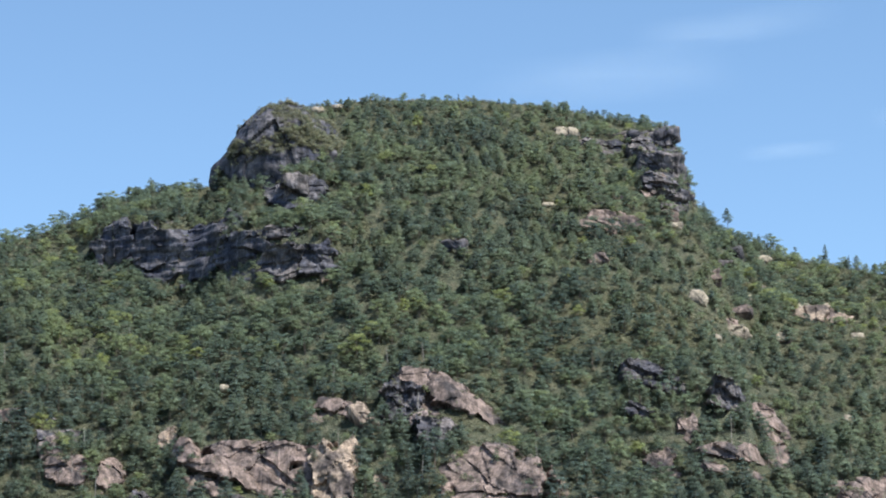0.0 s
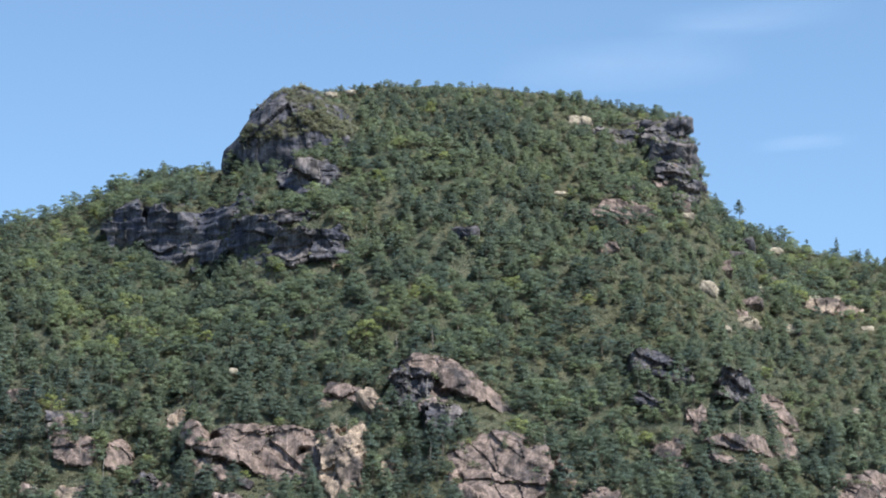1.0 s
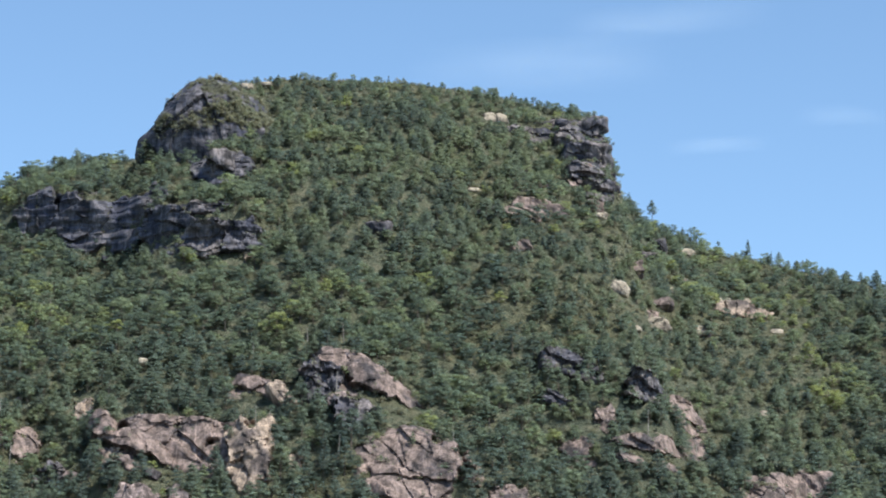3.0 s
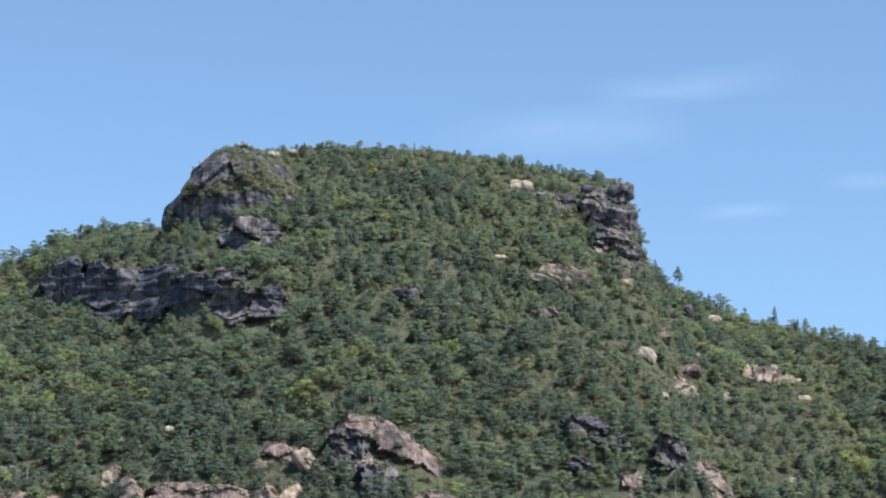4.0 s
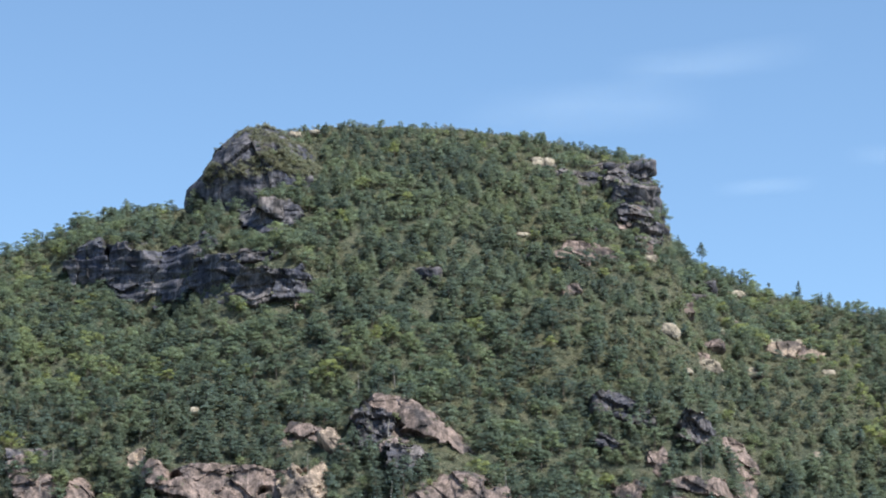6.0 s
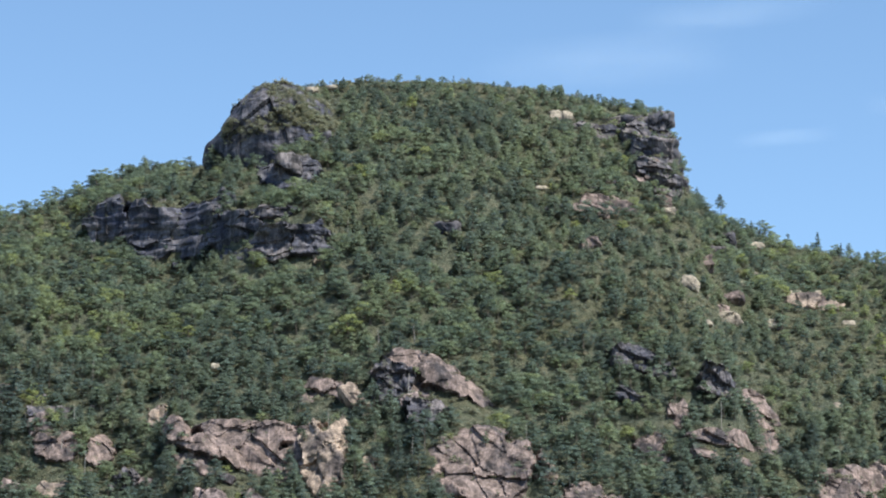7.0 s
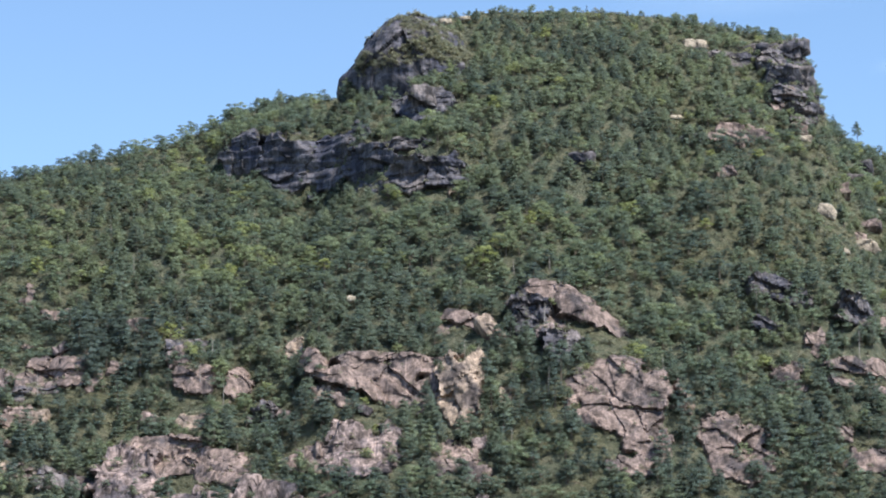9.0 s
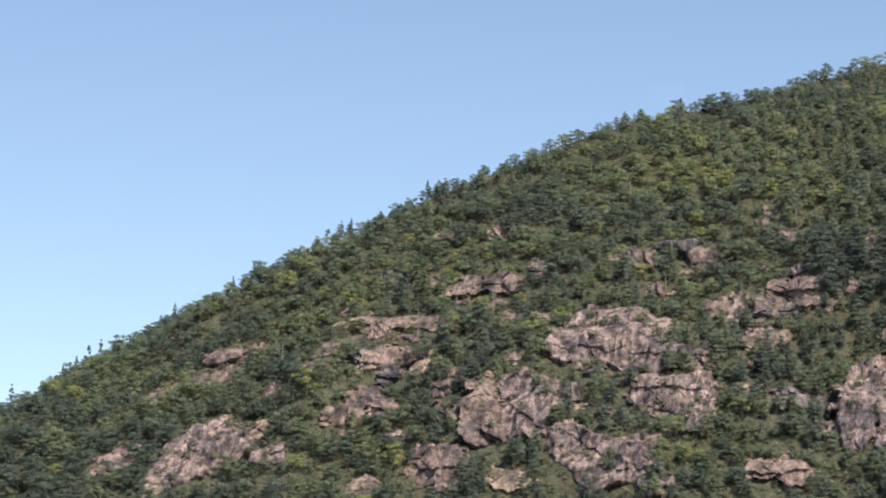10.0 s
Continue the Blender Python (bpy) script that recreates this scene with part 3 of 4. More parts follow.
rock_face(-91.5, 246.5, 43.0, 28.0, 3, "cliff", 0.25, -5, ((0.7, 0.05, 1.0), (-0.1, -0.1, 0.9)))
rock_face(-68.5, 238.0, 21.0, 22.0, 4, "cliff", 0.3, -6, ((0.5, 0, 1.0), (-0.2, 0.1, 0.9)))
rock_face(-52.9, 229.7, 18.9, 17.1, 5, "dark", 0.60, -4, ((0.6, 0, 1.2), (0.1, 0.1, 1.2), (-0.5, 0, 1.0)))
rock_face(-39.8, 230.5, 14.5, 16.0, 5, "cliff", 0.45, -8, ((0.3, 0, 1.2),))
rock_face(-36.8, 225.5, 4.0, 8.7, 0, "pale", 0.6, 0)
rock_face(-58.7, 244.8, 28.2, 6.8, 5, "dark", 0.75, 0, ((0.1, 0, 1.0),))
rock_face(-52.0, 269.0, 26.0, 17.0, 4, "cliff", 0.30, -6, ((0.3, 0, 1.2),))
rock_face(-351.7, 93.3, 35.1, 25.9, -30, "streaked", 0.45, 6)
rock_face(-275.4, 155.9, 32.1, 13.6, 4, "granite", 0.85, -6, ((-0.3, 0.05, 4.0),))
rock_face(-221.5, 130.8, 48.7, 25.7, 6, "streaked", 0.6, -2, ((0.35, 0.1, 1.2), (-0.3, 0, 1.0)))
rock_face(-196.0, 109.3, 33.8, 16.0, 8, "streaked", 0.6, 0, ((0.2, 0, 1.2),))
rock_face(-184.2, 102.9, 9.9, 17.6, 0, "streaked", 0.6, 4)
rock_face(-243.6, 106.1, 32.2, 22.4, 34, "streaked", 0.6, 6, ((-0.2, 0, 1.2),))
rock_face(-211.7, 85.6, 46.7, 19.9, 22, "streaked", 0.6, 4, ((0.3, 0, 1.0),))
rock_face(-256.8, 103.1, 15.2, 26.9, -30, "granite", 0.5, -4)
rock_face(-298.6, 140.1, 39.4, 10.8, 8, "granite", 0.8, -8, ((-0.05, 0, 3.0),))
rock_face(-300.1, 126.3, 17.0, 12.1, 0, "granite", 0.6, -4, ((-0.2, 0, 1.2),))
rock_face(-265.8, 84.3, 23.0, 16.8, 12, "granite", 0.55, 0, ((0.1, 0.2, 1.5),))
rock_face(-134.9, 102.6, 22.7, 29.7, 0, "streaked", 0.6, -4, ((0.3, 0.1, 1.4),))
rock_face(-184.4, 140.3, 8.2, 16.8, 0, "streaked", 0.6, 4)
rock_face(-164.7, 145.8, 27.1, 14.2, 6, "granite", 0.7, -6, ((0.4, 0, 2.0),))
rock_face(-366.1, 130.8, 29.7, 17.8, -10, "granite", 0.5, -8, ((0.2, 0, 2.0),))
rock_face(-320.0, 132.8, 17.2, 8.8, -28, "granite", 0.6, 0)
rock_face(-288.8, 77.9, 10.6, 8.8, 10, "pale", 0.5, 0)
rock_face(-240.7, 79.9, 20.9, 8.0, 20, "pale", 0.6, 0)
rock_face(-155.4, 78.8, 18.7, 13.6, 0, "granite", 0.6, 0, ((0.2, 0, 1.5),))
rock_face(-300.7, 109.0, 11.1, 16.7, -12, "granite", 0.5, 0)
rock_face(-385.7, 119.4, 15.8, 9.9, -20, "granite", 0.5, 0)
rock_face(-383.1, 90.6, 18.8, 11.3, -25, "granite", 0.5, -6)
rock_face(-317.8, 164.6, 14.1, 8.1, 0, "dark", 0.95, -20)
rock_face(-173.2, 129.3, 10.9, 9.1, 0, "granite", 0.6, 0)
rock_face(-198.2, 89.4, 12.0, 10.3, 15, "granite", 0.5, 0)
rock_face(93.8, 297.3, 23.2, 16.5, 3, "dark", 0.8, -6, ((0.5, 0, 1.2), (-0.1, 0, 1.2)))
rock_face(93.6, 277.2, 18.2, 12.4, 5, "dark", 0.8, -10, ((0.2, 0, 1.2),))
rock_face(95.7, 266.3, 15.9, 9.3, 8, "dark", 0.8, -6, ((0.2, 0, 1.0),))
rock_face(73.5, 301.3, 21.0, 8.4, 8, "dark", 0.7, -4, ((0.2, 0, 1.0),))
rock_face(88.9, 269.9, 12.7, 4.2, 10, "granite", 0.7, 0)
rock_face(64.0, 252.0, 16.5, 5.4, 6, "granite", 0.7, 0)
slope_rng = np.random.RandomState(77)
for _ in range(70):
    fx, fy = slope_rng.uniform(-345, -150), slope_rng.uniform(836, 938)
    fw = slope_rng.uniform(3.5, 10.0)
    rock_face(fx, float(height(fx, fy)), fw, fw * slope_rng.uniform(0.45, 1.0), slope_rng.uniform(-10, 35), ("granite", "granite", "streaked", "pale", "dark")[slope_rng.randint(5)], slope_rng.uniform(0.5, 0.8), slope_rng.uniform(-20, 8), ((slope_rng.uniform(-0.3, 0.4), 0.1, 1.2),))
rubble(45, -330, -95, 835, 925, 41)
rubble(26, -95, 150, 828, 890, 42)
rubble(14, 55, 150, 985, 1060, 43)

# ---- trees ----
def leaf_cards(rng, centres, radii, count, size, flat=0.0):
    """Small bent leaf sprays round the middles of the clumps of a crown."""
    k = len(centres) * count
    c, r = np.repeat(centres, count, 0), np.repeat(radii, count, 0)
    d = rng.normal(size=(k, 3))
    d /= np.linalg.norm(d, axis=1)[:, None]
    d[:, 2] *= 1 - flat
    at = c + d * r[:, None] * rng.uniform(0.30, 1.05, (k, 1))
    a = rng.uniform(0, 2 * math.pi, k)
    u = np.stack([np.cos(a), np.sin(a), rng.uniform(-0.35, 0.35, k)], 1)
    v = np.cross(u, rng.normal(size=(k, 3)) + 0.4 * d)
    v /= np.linalg.norm(v, axis=1)[:, None] + 1e-6
    s = size * rng.uniform(0.6, 1.4, (k, 1))
    spray = np.stack([at - u * s - v * s * 0.34, at + u * s * 0.9 - v * s * 0.46, at + u * s * rng.uniform(-0.4, 0.4, (k, 1)) + v * s * 0.80], 1)
    # each spray faces out from its clump
    return spray.reshape(-1, 3), np.arange(k * 3).reshape(-1, 3), np.repeat(d, 3, 0)


def swell_of(crown):
    """Which way each corner of a crown faces: out of its clump, out of the crown as a whole, and up."""
    v, _, clump = crown
    middle = v.mean(0) - np.array([0, 0, 0.15 * np.ptp(v[:, 2])])
    out = (v - middle) / np.ptp(v, axis=0)
    out /= np.linalg.norm(out, axis=1)[:, None] + 1e-6
    n = 0.40 * out + 0.42 * clump + np.array([0, 0, 0.72])
    return n / np.linalg.norm(n, axis=1)[:, None]


def stem(points, radii, sides=5):
    """A tapered stem along points."""
    points, verts, faces = np.asarray(points, float), [], []
    for j, (p, r) in enumerate(zip(points, radii)):
        for s in range(sides):
            a = 2 * math.pi * s / sides
            verts.append(p + r * np.array([math.cos(a), math.sin(a), 0]))
            if j:
                b, c = (j - 1) * sides, j * sides
                faces += [(b + s, b + (s + 1) % sides, c + s), (b + (s + 1) % sides, c + (s + 1) % sides, c + s)]
    return np.array(verts), np.array(faces)


def join(*pieces):
    verts, faces, n = [], [], 0
    for v, f in pieces:
        verts.append(v)
        faces.append(f + n)
        n += len(v)
    return np.concatenate(verts), np.concatenate(faces)


def broadleaf(rng, fine=1.0):
    """Trunk with limbs, and a rounded crown of uneven clumps; about 7 m tall."""
    tall = rng.uniform(6.0, 7.6)
    wide = rng.uniform(2.7, 3.6)
    bend = rng.uniform(-0.4, 0.4, 2)
    pieces = [stem([(0, 0, -1.0), (bend[0] * 0.5, bend[1] * 0.5, tall * 0.35), (bend[0], bend[1], tall * 0.75)], (0.2, 0.15, 0.05))]
    k = rng.randint(8, 12)
    a = np.arange(k) * 2.4 + rng.uniform(0, 6)
    h = 0.36 + 0.56 * np.linspace(0, 1, k) + rng.uniform(-0.06, 0.06, k)
    reach = wide * np.sqrt(np.clip(1 - ((h - 0.52) / 0.47) ** 2, 0.04, 1)) * rng.uniform(0.40, 0.80, k)
    centres = np.stack([bend[0] + np.cos(a) * reach, bend[1] + np.sin(a) * reach, h * tall], 1)
    for c in centres[1:6:2]:
        pieces.append(stem([(bend[0] * 0.6, bend[1] * 0.6, c[2] - 1.6), c], (0.08, 0.03), 3))
    crown = leaf_cards(rng, centres, rng.uniform(0.6, 1.25, k) * wide * 0.46, int(24 * fine), 0.66 / fine ** 0.5, flat=0.58)
    return join(*pieces), crown


def pine(rng, fine=1.0):
    """A straight trunk with open, flat tiers of needles; about 8 m tall."""
    tall = rng.uniform(6.8, 9.0)
    lean = rng.uniform(-0.3, 0.3, 2)
    pieces = [stem([(0, 0, -1.0), (lean[0] * 0.5, lean[1] * 0.5, tall * 0.5), (lean[0], lean[1], tall * 0.98)], (0.19, 0.13, 0.03))]
    tiers, centres, radii = rng.randint(6, 8), [], []
    for j in range(tiers):
        f = j / (tiers - 1)
        h = tall * (0.30 + 0.66 * f)
        r = (2.9 * (1 - f) ** 0.7 + 0.35) * rng.uniform(0.7, 1.15)
        turn = rng.uniform(0, 6.3)
        m = 1 if f > 0.9 else 3 if f > 0.5 else 4
        for s in range(m):
            if rng.rand() < 0.14 and m > 1:
                continue
            a = turn + 2 * math.pi * s / m + rng.uniform(-0.5, 0.5)
            c = (lean[0] * f + math.cos(a) * r * 0.6 * (m > 1), lean[1] * f + math.sin(a) * r * 0.6 * (m > 1), h + rng.uniform(-0.3, 0.3))
            centres.append(c)
            radii.append(max(0.5, r * 0.58))
            if m > 1 and s < 2:
                pieces.append(stem([(lean[0] * f, lean[1] * f, h - 0.2), c], (0.06, 0.02), 3))
    crown = leaf_cards(rng, np.array(centres), np.array(radii), int(12 * fine), 0.72 / fine ** 0.5, flat=0.74)
    return join(*pieces), crown


def bush(rng, fine=1.0):
    k = 3
    centres = np.stack([rng.uniform(-0.8, 0.8, k), rng.uniform(-0.8, 0.8, k), rng.uniform(0.4, 1.2, k)], 1)
    return stem([(0, 0, -0.5), (0.1, 0, 0.6)], (0.08, 0.04), 3), leaf_cards(rng, centres, rng.uniform(0.5, 0.85, k), 8, 0.5)


def stand(name, kinds, leaf, places, label, category):
    """A whole stand of trees or brush as one mesh. places: x, y, z, scale, tint."""
    rng = np.random.RandomState(len(places))
    which = rng.randint(0, len(kinds), len(places))
    V, F, S, T, N, n = [], [], [], [], [], 0
    for w, (wood, crown) in enumerate(kinds):
        at = places[which == w]
        v, f = join(wood, crown[:2])
        slots = np.r_[np.ones(len(wood[1]), int), np.zeros(len(crown[1]), int)]
        a = rng.uniform(0, 2 * math.pi, len(at))
        s = at[:, 3:4]
        tall = s * rng.uniform(0.66, 0.98, s.shape)
        x = (v[None, :, 0] * np.cos(a)[:, None] - v[None, :, 1] * np.sin(a)[:, None]) * s + at[:, 0:1]
        y = (v[None, :, 0] * np.sin(a)[:, None] + v[None, :, 1] * np.cos(a)[:, None]) * s + at[:, 1:2]
        z = v[None, :, 2] * tall + at[:, 2:3]
        V.append(np.stack([x, y, z], -1).reshape(-1, 3))
        F.append((f[None] + (np.arange(len(at)) * len(v))[:, None, None]).reshape(-1, 3) + n)
        face = np.concatenate([np.tile((0.0, 0.0, 1.0), (len(wood[0]), 1)), swell_of(crown)])
        ca, sa = np.cos(a)[:, None], np.sin(a)[:, None]
        N.append(np.stack([face[None, :, 0] * ca - face[None, :, 1] * sa, face[None, :, 0] * sa + face[None, :, 1] * ca, np.repeat(face[None, :, 2], len(at), 0)], -1).reshape(-1, 3))
        S.append(np.tile(slots, len(at)))
        T.append(np.repeat(at[:, 4], len(v)))
        n += len(at) * len(v)
    ob = new(name, mesh_of(name, np.concatenate(V), np.concatenate(F), [leaf, BARK], np.concatenate(S), np.concatenate(T), np.concatenate(N)))
    return tagged(ob, label, category, kind="stuff")


def tree_thing(name, wood, crown, leaf, label, category, group, tint):
    """One tree as a thing: an empty at its foot with a trunk and a crown."""
    root = new(name)
    root.empty_display_size = 0.5
    for part_name, (v, f), m in (("trunk", wood, BARK), ("crown", crown[:2], leaf)):
        ob = new(part_name, mesh_of(part_name, v, f, [m], tint=np.full(len(v), tint), swell=swell_of(crown) if part_name == "crown" else None))
        ob.parent = root
    return tagged(root, label, category, group)


def scatter(spacing, x0, x1, y0, y1, seed):
    """Places on an uneven grid."""
    rng = np.random.RandomState(seed)
    gx, gy = np.meshgrid(np.arange(x0, x1, spacing), np.arange(y0, y1, spacing))
    gx = gx + (np.arange(gx.shape[0]) % 2)[:, None] * spacing * 0.5
    p = np.stack([gx.ravel(), gy.ravel()], 1)
    return p + rng.uniform(-0.48, 0.48, p.shape) * spacing, rng


def clear(p, ahead, grow=1.0, low=0.5):
    """Which places lie off the bare rocks; ahead: metres kept open below a rock."""
    ok = np.ones(len(p), bool)
    for x, y, w, h, below in BARE:
        if w < 5 and below < 5:
            continue
        dx, dy = p[:, 0] - x, p[:, 1] - y
        ok &= ~((np.abs(dx) < w * 0.5 * grow) & (dy > -low * h - ahead - below) & (dy < 0.42 * h))
    z = height(p[:, 0], p[:, 1])
    for x, level, w, h, a, bare in FACES:
        dx, dz = p[:, 0] - x, z - level
        below = 3.2 if w * h > 200 else 1.2
        u, v = (dx * math.cos(a) - dz * math.sin(a)) / (w / 2), (dx * math.sin(a) + dz * math.cos(a) + below) / (h / 2 + below)
        ok &= np.abs(u) ** 3 + np.abs(v) ** 3 > bare
    return ok


def on_slope(p):
    """How far up the slope a place lies, from 0 at the foot to 1 at the crest, a little over 1 behind it."""
    return (p[:, 1] - FOOT) / (np.interp(p[:, 0], RX, RY) - FOOT)


def build_forest():
    wood_rng = np.random.RandomState(7)
    leafy, piney, bushy = [broadleaf(wood_rng) for _ in range(7)], [pine(wood_rng) for _ in range(6)], [bush(wood_rng) for _ in range(4)]
    p, rng = scatter(4.6, -540, 270, 760, 1150, 11)
    s = on_slope(p)
    seen = (p[:, 1] > np.interp(p[:, 0], [-200, -100], [792, 808])) & (p[:, 0] > -490) & (p[:, 0] < 215)
    keep = (s < 1.03) & (seen | (rng.rand(len(p)) < 0.15))
    # rocky ground carries fewer trees
    thin = (p[:, 0] > 45) & (p[:, 0] < 175) & (s > 0.50) & (s < 0.93) & (rough(p[:, 0] / 30, p[:, 1] / 30, seed=66, octaves=2) > -0.25)
    keep &= ~thin | (rng.rand(len(p)) < 0.88)
    rocky = (p[:, 0] < -95) & (p[:, 0] > -330) & (s < 0.62)
    keep &= ~rocky | (rng.rand(len(p)) < 0.96)
    top = (p[:, 0] > -95) & (p[:, 0] < 108) & (s > 0.9)
    keep &= clear(p, 0.3, 0.84, 0.30)
    keep &= ~((p[:, 0] > -93) & (p[:, 0] < -52) & (p[:, 1] > 1072))
    p, s, top, thin, rocky = p[keep], s[keep], top[keep], thin[keep], rocky[keep]
    z = height(p[:, 0], p[:, 1])
    patch = rough(p[:, 0] / 38, p[:, 1] / 38, seed=31, octaves=3)
    bright = rough(p[:, 0] / 24, p[:, 1] / 24, seed=77, octaves=3)
    is_pine = patch + rng.uniform(-0.5, 0.5, len(p)) - 0.25 * (s > 0.55) - 0.5 * top - 0.5 * ((p[:, 0] < -95) & (s > 0.8)) + 0.22 * (s < 0.5) + 0.15 > 0.05
    size = rng.uniform(0.68, 1.22, len(p)) * np.interp(s, [0, 0.55, 0.85, 1.0], [1.12, 1.05, 0.92, 0.80])
    size = size * np.where(top, np.interp(s, [0.9, 0.97, 1.0], [0.95, 0.78, 0.52]) * np.where(p[:, 0] > 50, 1.25, 1.0), 1.0) * np.where(thin, 0.72, 1.0) * np.where(rocky, 0.94, 1.0)
    size = size * np.where(rng.rand(len(p)) < 0.10, 1.30, 1.0) * np.where((p[:, 0] < -95) & (s > 0.93), 0.98, 1.0) * np.where((p[:, 0] > 108) & (s > 0.93), 0.86, 1.0)
    tint = np.clip(0.42 - np.interp(s, [0.25, 0.60], [0.24, 0.0]) + 0.14 * thin + 0.28 * bright + rng.normal(size=len(p)) * 0.19, 0.02, 1.0)
    # a grove of tall dark pines under the left crest, shade in their tint
    grove = ((p[:, 0] + 150) / 20) ** 2 + ((p[:, 1] - 910) / 15) ** 2 < 1
    is_pine, size, tint = is_pine | grove, size * np.where(grove, 1.45, 1.0), np.where(grove, 0.03, tint)
    glow = (rng.rand(len(p)) < 0.016) & ~grove
    tint[glow] = 1.0
    data = np.column_stack([p, z - 0.2, size, tint])
    tops = np.array([(x, y, zz - 0.3, sc, 0.25 + 0.6 * (i * 0.618 % 1)) for i, (x, y, zz, sc) in enumerate(TOPS)])
    data, is_pine, p = np.concatenate([data, tops]), np.concatenate([is_pine, np.arange(len(tops)) % 4 == 0]), np.concatenate([p, tops[:, :2]])
    # the trees of the nearest stretch in the middle of the lower slope stand singly
    near = (p[:, 0] > -95) & (p[:, 0] < 80) & (p[:, 1] < 872) & (p[:, 1] > 838)
    chosen = np.flatnonzero(near)[:290]
    rest = np.ones(len(p), bool)
    rest[chosen] = False
    stand("broadleaf_forest", leafy, LEAVES, data[rest & ~is_pine], "dense green broadleaf woods covering the mountain slope", "forest")
    stand("pine_forest", piney, NEEDLES, data[rest & is_pine], "dark green pine woods covering the mountain slope", "forest")
    single(leafy, piney, data[chosen], is_pine[chosen], rng)
    # woods on the flanks and the far side
    f, frng = scatter(13, -820, 640, 745, 1420, 61)
    far_side = (f[:, 0] < -545) | (f[:, 0] > 275) | (on_slope(f) > 1.05)
    f = f[far_side]
    zf = height(f[:, 0], f[:, 1])
    f, zf = f[zf > 12], zf[zf > 12]
    flank = np.column_stack([f, zf - 0.3, frng.uniform(3.4, 5.0, len(f)), np.clip(0.4 + 0.2 * frng.normal(size=len(f)), 0, 1)])
    stand("flank_woods", bushy, LEAVES, flank, "green woods on the flanks of the mountain", "forest")
    # brush between the trees and on the ledges
    b, brng = scatter(3.0, -490, 215, 796, 1140, 23)
    sb = on_slope(b)
    open_ground = rough(b[:, 0] / 30, b[:, 1] / 30, seed=55, octaves=3)
    summit = (b[:, 0] > -95) & (b[:, 0] < 108) & (sb > 0.86)
    thin_right = (b[:, 0] > 45) & (b[:, 0] < 175) & (sb > 0.5)
    rocky_left = (b[:, 0] < -95) & (b[:, 0] > -330) & (sb < 0.62)
    chance = 0.55 + 0.18 * (open_ground > 0.1) + 0.85 * summit + 0.85 * thin_right + 0.75 * rocky_left
    into = b[:, 1] - np.interp(b[:, 0], TX, TY)
    chance = chance + 0.7 * ((np.abs(into) < 14) & (np.interp(b[:, 0], TX, TH) > 0)) + 0.5 * ~clear(b, 4.0, 1.1)
    use = (sb < 1.01) & (brng.rand(len(b)) < chance)
    b = b[use]
    zb = height(b[:, 0], b[:, 1])
    shrubs = np.column_stack([b, zb - 0.1, brng.uniform(0.8, 1.8, len(b)), np.clip(0.42 + 0.25 * brng.normal(size=len(b)), 0, 1)])
    ledge = np.array([(x, y, zz, sc, 0.25 + 0.5 * (i * 0.618 % 1)) for i, (x, y, zz, sc) in enumerate(LEDGES)])
    stand("scrub", bushy, SCRUB, np.concatenate([shrubs, ledge]), "low olive brush between trees and on rock ledges", "scrub")


BROAD = ("broadleaf_tree", "green broadleaf tree with a rounded crown on the slope", "tree", "trees of the lower slope")
PINE = ("pine_tree", "dark green pine with open flat tiers of needles", "pine tree", "trees of the lower slope")


def single(leafy, piney, data, is_pine, rng):
    protos = {}
    for (x, y, z, s, tint), conifer in zip(data, is_pine):
        kind = (bool(conifer), rng.randint(0, 5), int(tint * 3))
        m = pose(x, y, z, 0, 0, rng.uniform(0, 360))
        if kind not in protos:
            wood, crown = (piney if conifer else leafy)[kind[1]]
            name, label, category, group = PINE if conifer else BROAD
            protos[kind] = tree_thing(name, wood, crown, NEEDLES if conifer else LEAVES, label, category, group, (kind[2] + 0.5) / 3)
            protos[kind].matrix_basis = m
            protos[kind].scale = (s, s, s)
        else:
            t = copy_thing(protos[kind], m)
            t.scale = (s, s, s)


build_forest()


# ---- single trees that stand out on the skyline, dead trees, thin cloud ----
SKYLINE = {"pine": [], "spruce": []}


def skyline_tree(x, y, tall, kind):
    """A conifer that rises above the crest."""
    made = SKYLINE[kind]
    z = float(height(x, y)) - 0.3
    rng = np.random.RandomState(500 + len(made))
    if len(made) < 4:
        wood, crown = pine(rng, 1.6)
        (wv, wf), (cv, cf, cn) = wood, crown
        reach = cv[:, 2].max()
        slim = 0.42 if kind == "spruce" else 0.72
        scale = np.array([slim * 7 / reach, slim * 7 / reach, 7 / reach])
        if kind == "pine":
            keep = np.repeat(cv.reshape(-1, 3, 3)[:, :, 2].mean(1) > 0.5 * reach, 3)
            cv, cn = cv[keep], cn[keep]
            cf = np.arange(len(cv)).reshape(-1, 3)
        words = ("spruce_tree", "slim dark spruce rising above the wooded crest", "spruce tree") if kind == "spruce" else ("pine_tree", "lone pine with bare trunk and open crown on the crest", "pine tree")
        tree = tree_thing(words[0], (wv * scale, wf), (cv * scale, cf, cn), NEEDLES, words[1], words[2], "trees on the skyline", 0.25)
        tree.matrix_basis = pose(x, y, z, 0, 0, 40 * len(made))
    else:
        tree = copy_thing(made[len(made) % 4], pose(x, y, z, 0, 0, 67 * len(made)))
    tall *= 1.0 if tall > 8 else 1.3 if x < -200 else 0.85
    tree.scale = (tall / 7, tall / 7, tall / 7)
    made.append(tree)


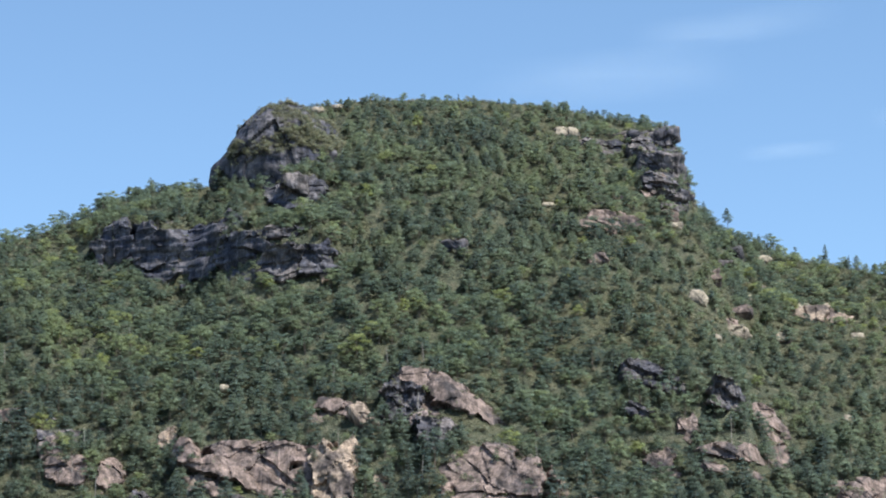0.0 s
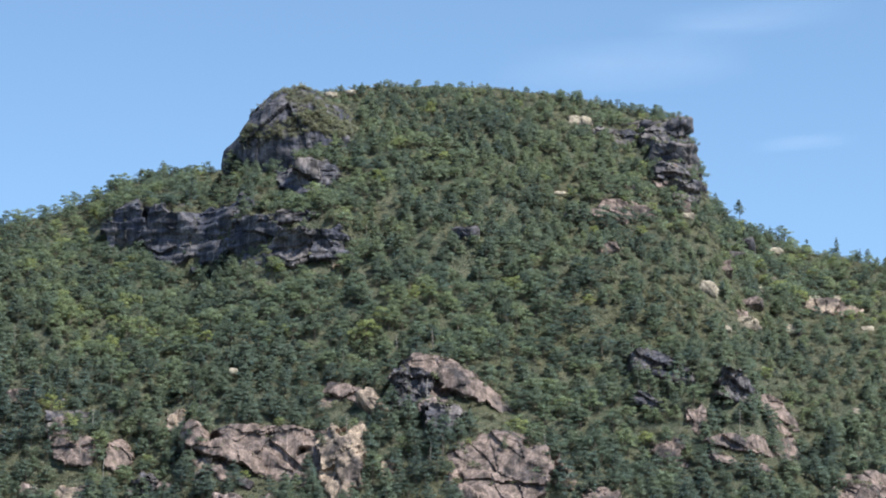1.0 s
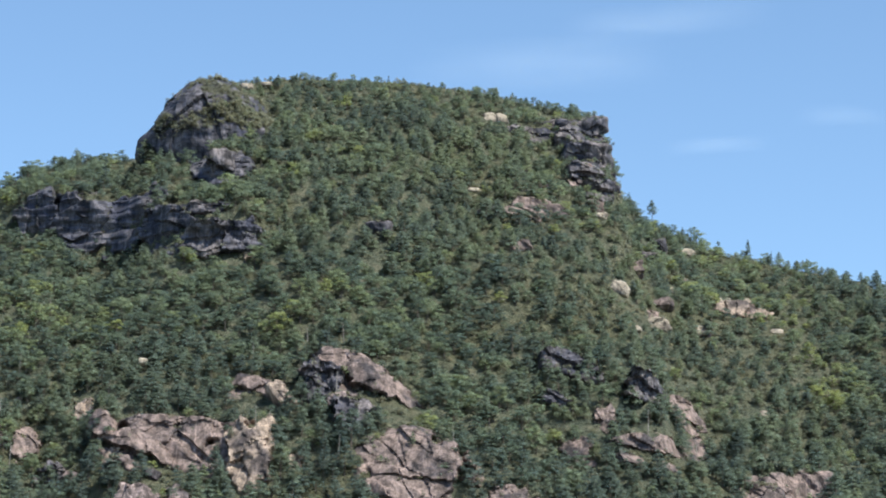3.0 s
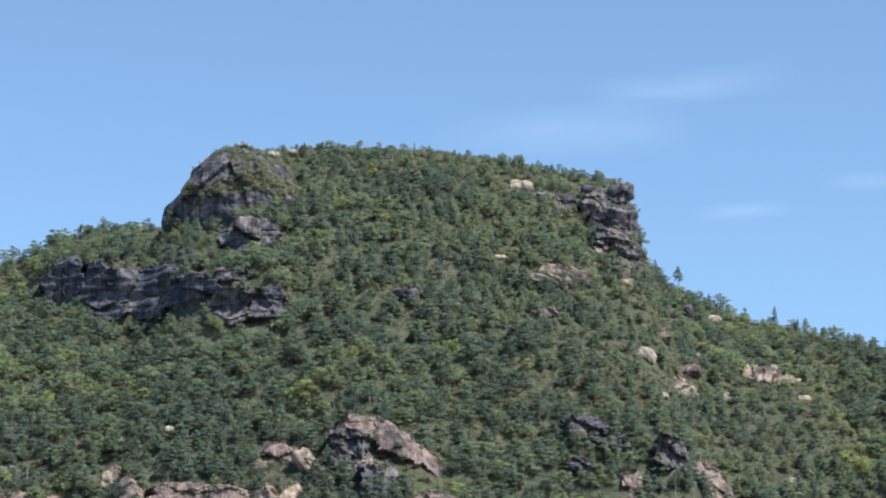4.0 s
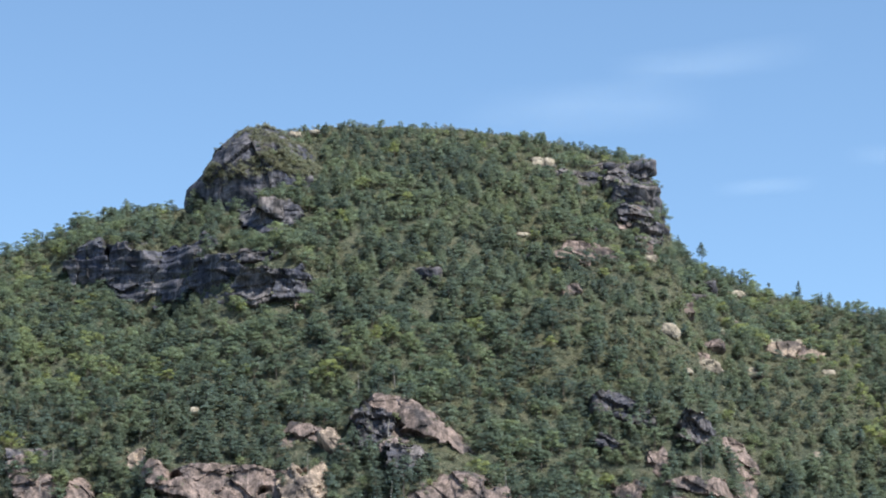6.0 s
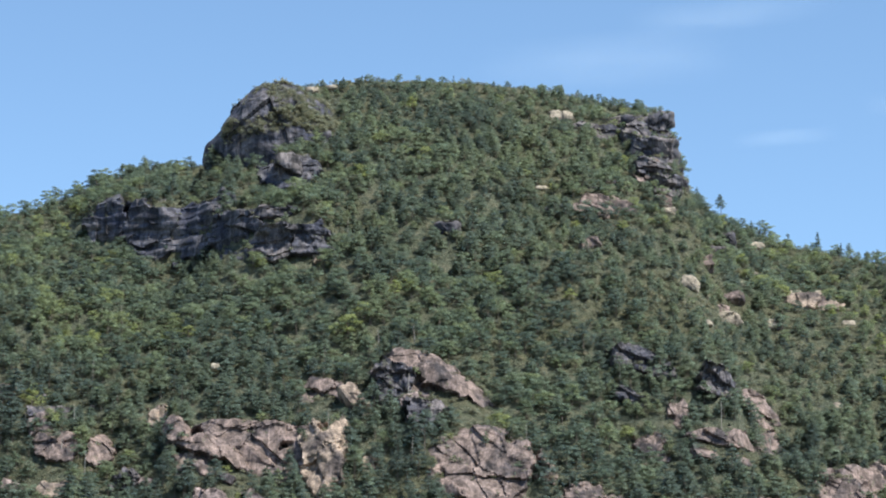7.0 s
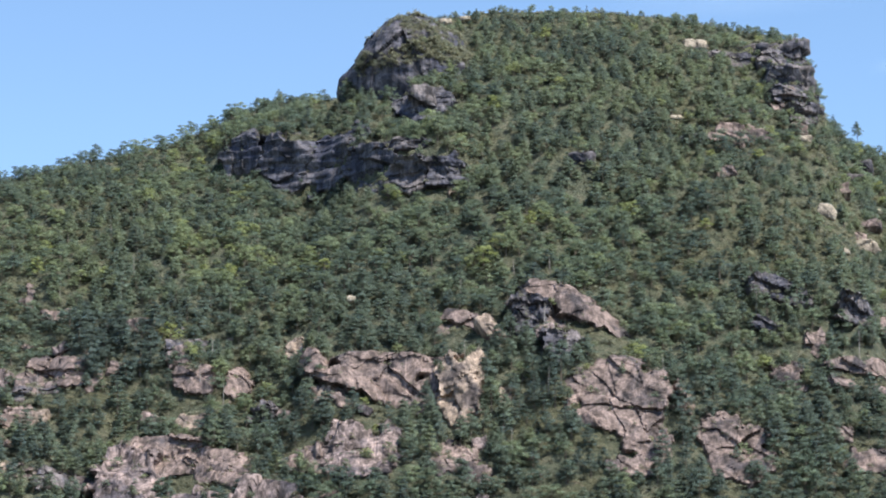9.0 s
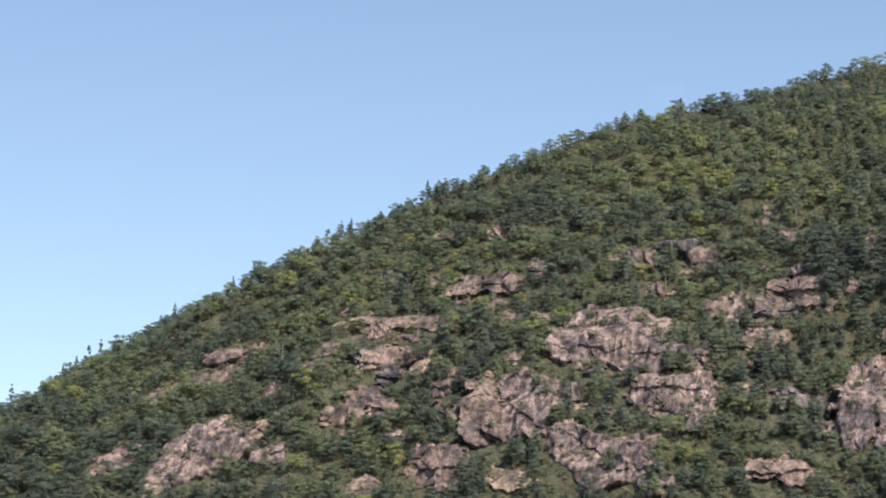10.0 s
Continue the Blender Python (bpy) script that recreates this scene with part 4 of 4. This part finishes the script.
skyline_tree(123.7, 1115.0, 11.5, "pine")
skyline_tree(114.4, 1120.0, 5.9, "pine")
skyline_tree(160.2, 1095.1, 9.2, "spruce")
skyline_tree(148.9, 1101.4, 7.3, "pine")
skyline_tree(168.5, 1090.4, 7.1, "spruce")
skyline_tree(14.4, 1126.0, 5.3, "spruce")
skyline_tree(0.2, 1125.6, 3.4, "spruce")
skyline_tree(-4.5, 1125.5, 2.0, "spruce")
skyline_tree(-9.7, 1125.3, 2.0, "spruce")
skyline_tree(-23.9, 1124.9, 3.3, "pine")
skyline_tree(93.6, 1128.0, 4.2, "pine")
skyline_tree(-143.6, 1088.9, 5.3, "pine")
skyline_tree(-136.0, 1094.8, 4.9, "pine")
skyline_tree(-130.6, 1098.9, 4.3, "pine")
skyline_tree(-125.6, 1102.8, 2.9, "pine")
skyline_tree(135.3, 1108.7, 6.1, "pine")
skyline_tree(-233.1, 1039.3, 6.1, "spruce")
skyline_tree(-323.2, 998.9, 6.7, "spruce")
skyline_tree(-350.8, 989.3, 8.1, "spruce")
skyline_tree(-354.0, 988.2, 6.7, "spruce")
skyline_tree(-359.1, 986.5, 6.4, "pine")
skyline_tree(-385.3, 977.3, 7.0, "spruce")
skyline_tree(-392.7, 974.8, 5.5, "spruce")
skyline_tree(-413.3, 967.7, 6.2, "spruce")
skyline_tree(-418.3, 966.1, 4.9, "pine")
skyline_tree(-439.8, 959.2, 10.1, "spruce")
skyline_tree(-444.1, 957.9, 10.5, "spruce")
skyline_tree(-448.4, 956.5, 9.0, "spruce")
skyline_tree(-453.0, 955.0, 8.4, "spruce")
skyline_tree(-471.3, 948.9, 8.0, "spruce")


def dead_tree(seed, x, y, tall):
    """A bare grey trunk with broken limbs."""
    rng = np.random.RandomState(seed)
    root = new("dead_tree")
    root.empty_display_size = 0.5
    bend = rng.uniform(-0.5, 0.5, 2)
    v, f = stem([(0, 0, -0.8), (bend[0] * 0.4, bend[1] * 0.4, tall * 0.5), (bend[0], bend[1], tall)], (0.17, 0.12, 0.04), 6)
    new("trunk", mesh_of("trunk", v, f, [GREY_WOOD])).parent = root
    for _ in range(5):
        h, a = rng.uniform(0.4, 0.9), rng.uniform(0, 6.3)
        r = rng.uniform(0.8, 1.8) * (1.2 - h)
        start = np.array([bend[0] * h, bend[1] * h, tall * h])
        v, f = stem([start, start + np.array([math.cos(a) * r, math.sin(a) * r, rng.uniform(0.2, 1.0)])], (0.09, 0.03), 4)
        new("limb", mesh_of("limb", v, f, [GREY_WOOD])).parent = root
    root.location = (x, y, float(height(x, y)))
    tagged(root, "bare grey dead tree standing among green trees", "dead tree", "dead trees on the slope")


dead_rng = np.random.RandomState(91)
for i in range(42):
    dx, dy = dead_rng.uniform(-340, 160), dead_rng.uniform(850, 990)
    dead_tree(900 + i, dx, dy, dead_rng.uniform(6.5, 10.0))


def cloud_material():
    n = Nodes("thin_cloud")
    box = n.add("TexCoord").outputs["Generated"]
    parts = n.add("SeparateXYZ", {0: box})
    fade = 1.0
    for k in ("X", "Z"):
        c = parts.outputs[k]
        bell = n.maths("MULTIPLY", n.maths("MULTIPLY", c, n.maths("SUBTRACT", 1.0, c)), 4.0)
        fade = n.maths("MULTIPLY", bell, fade)
    streak = n.noise(n.place((0.0026, 0.0, 0.011), (0, radians(14), 0)), 1.0, 6.0, 0.55)
    veil = n.maths("MULTIPLY", n.maths("MULTIPLY", n.ramp(streak, (0.36, grey(0.0)), (0.72, grey(1.0))), n.maths("POWER", fade, 1.3)), 0.095)
    white = n.add("BsdfTranslucent", {"Color": (0.9, 0.92, 0.95, 1)})
    lit = n.add("BsdfDiffuse", {"Color": (0.9, 0.92, 0.95, 1)})
    both = n.add("AddShader", {0: white.outputs[0], 1: lit.outputs[0]})
    clear_air = n.add("BsdfTransparent")
    mixed = n.add("MixShader", {0: veil, 1: clear_air.outputs[0], 2: both.outputs[0]})
    n.tree.links.new(mixed.outputs[0], n.tree.nodes["Material Output"].inputs["Surface"])
    return n.mat


CLOUD = cloud_material()


def cirrus(x, z, wide, tall, tilt):
    """A thin veil of cloud far behind the mountain."""
    u, v = np.meshgrid(np.linspace(-1, 1, 13), np.linspace(-1, 1, 7))
    verts = np.stack([u * wide / 2, 0 * u, v * tall / 2], -1).reshape(-1, 3)
    i = np.arange(len(verts)).reshape(u.shape)
    faces = np.stack([i[:-1, :-1], i[:-1, 1:], i[1:, 1:], i[1:, :-1]], -1).reshape(-1, 4)
    ob = new("backdrop", mesh_of("backdrop", verts, faces, [CLOUD], soft=True))
    ob.matrix_basis = pose(x, 4300, z, 0, -tilt, 0)
    ob.visible_shadow = False
    tagged(ob, "thin white streak of cloud in a blue sky", "cloud", kind="structure")


cirrus(294, 1298, 452, 104, 3)
cirrus(502, 1379, 365, 69, 8)
cirrus(583, 1170, 174, 31, 4)
cirrus(792, 1226, 174, 43, 3)
cirrus(-1515, 860, 61, 43, 0)
cirrus(-984, 1026, 78, 43, 0)
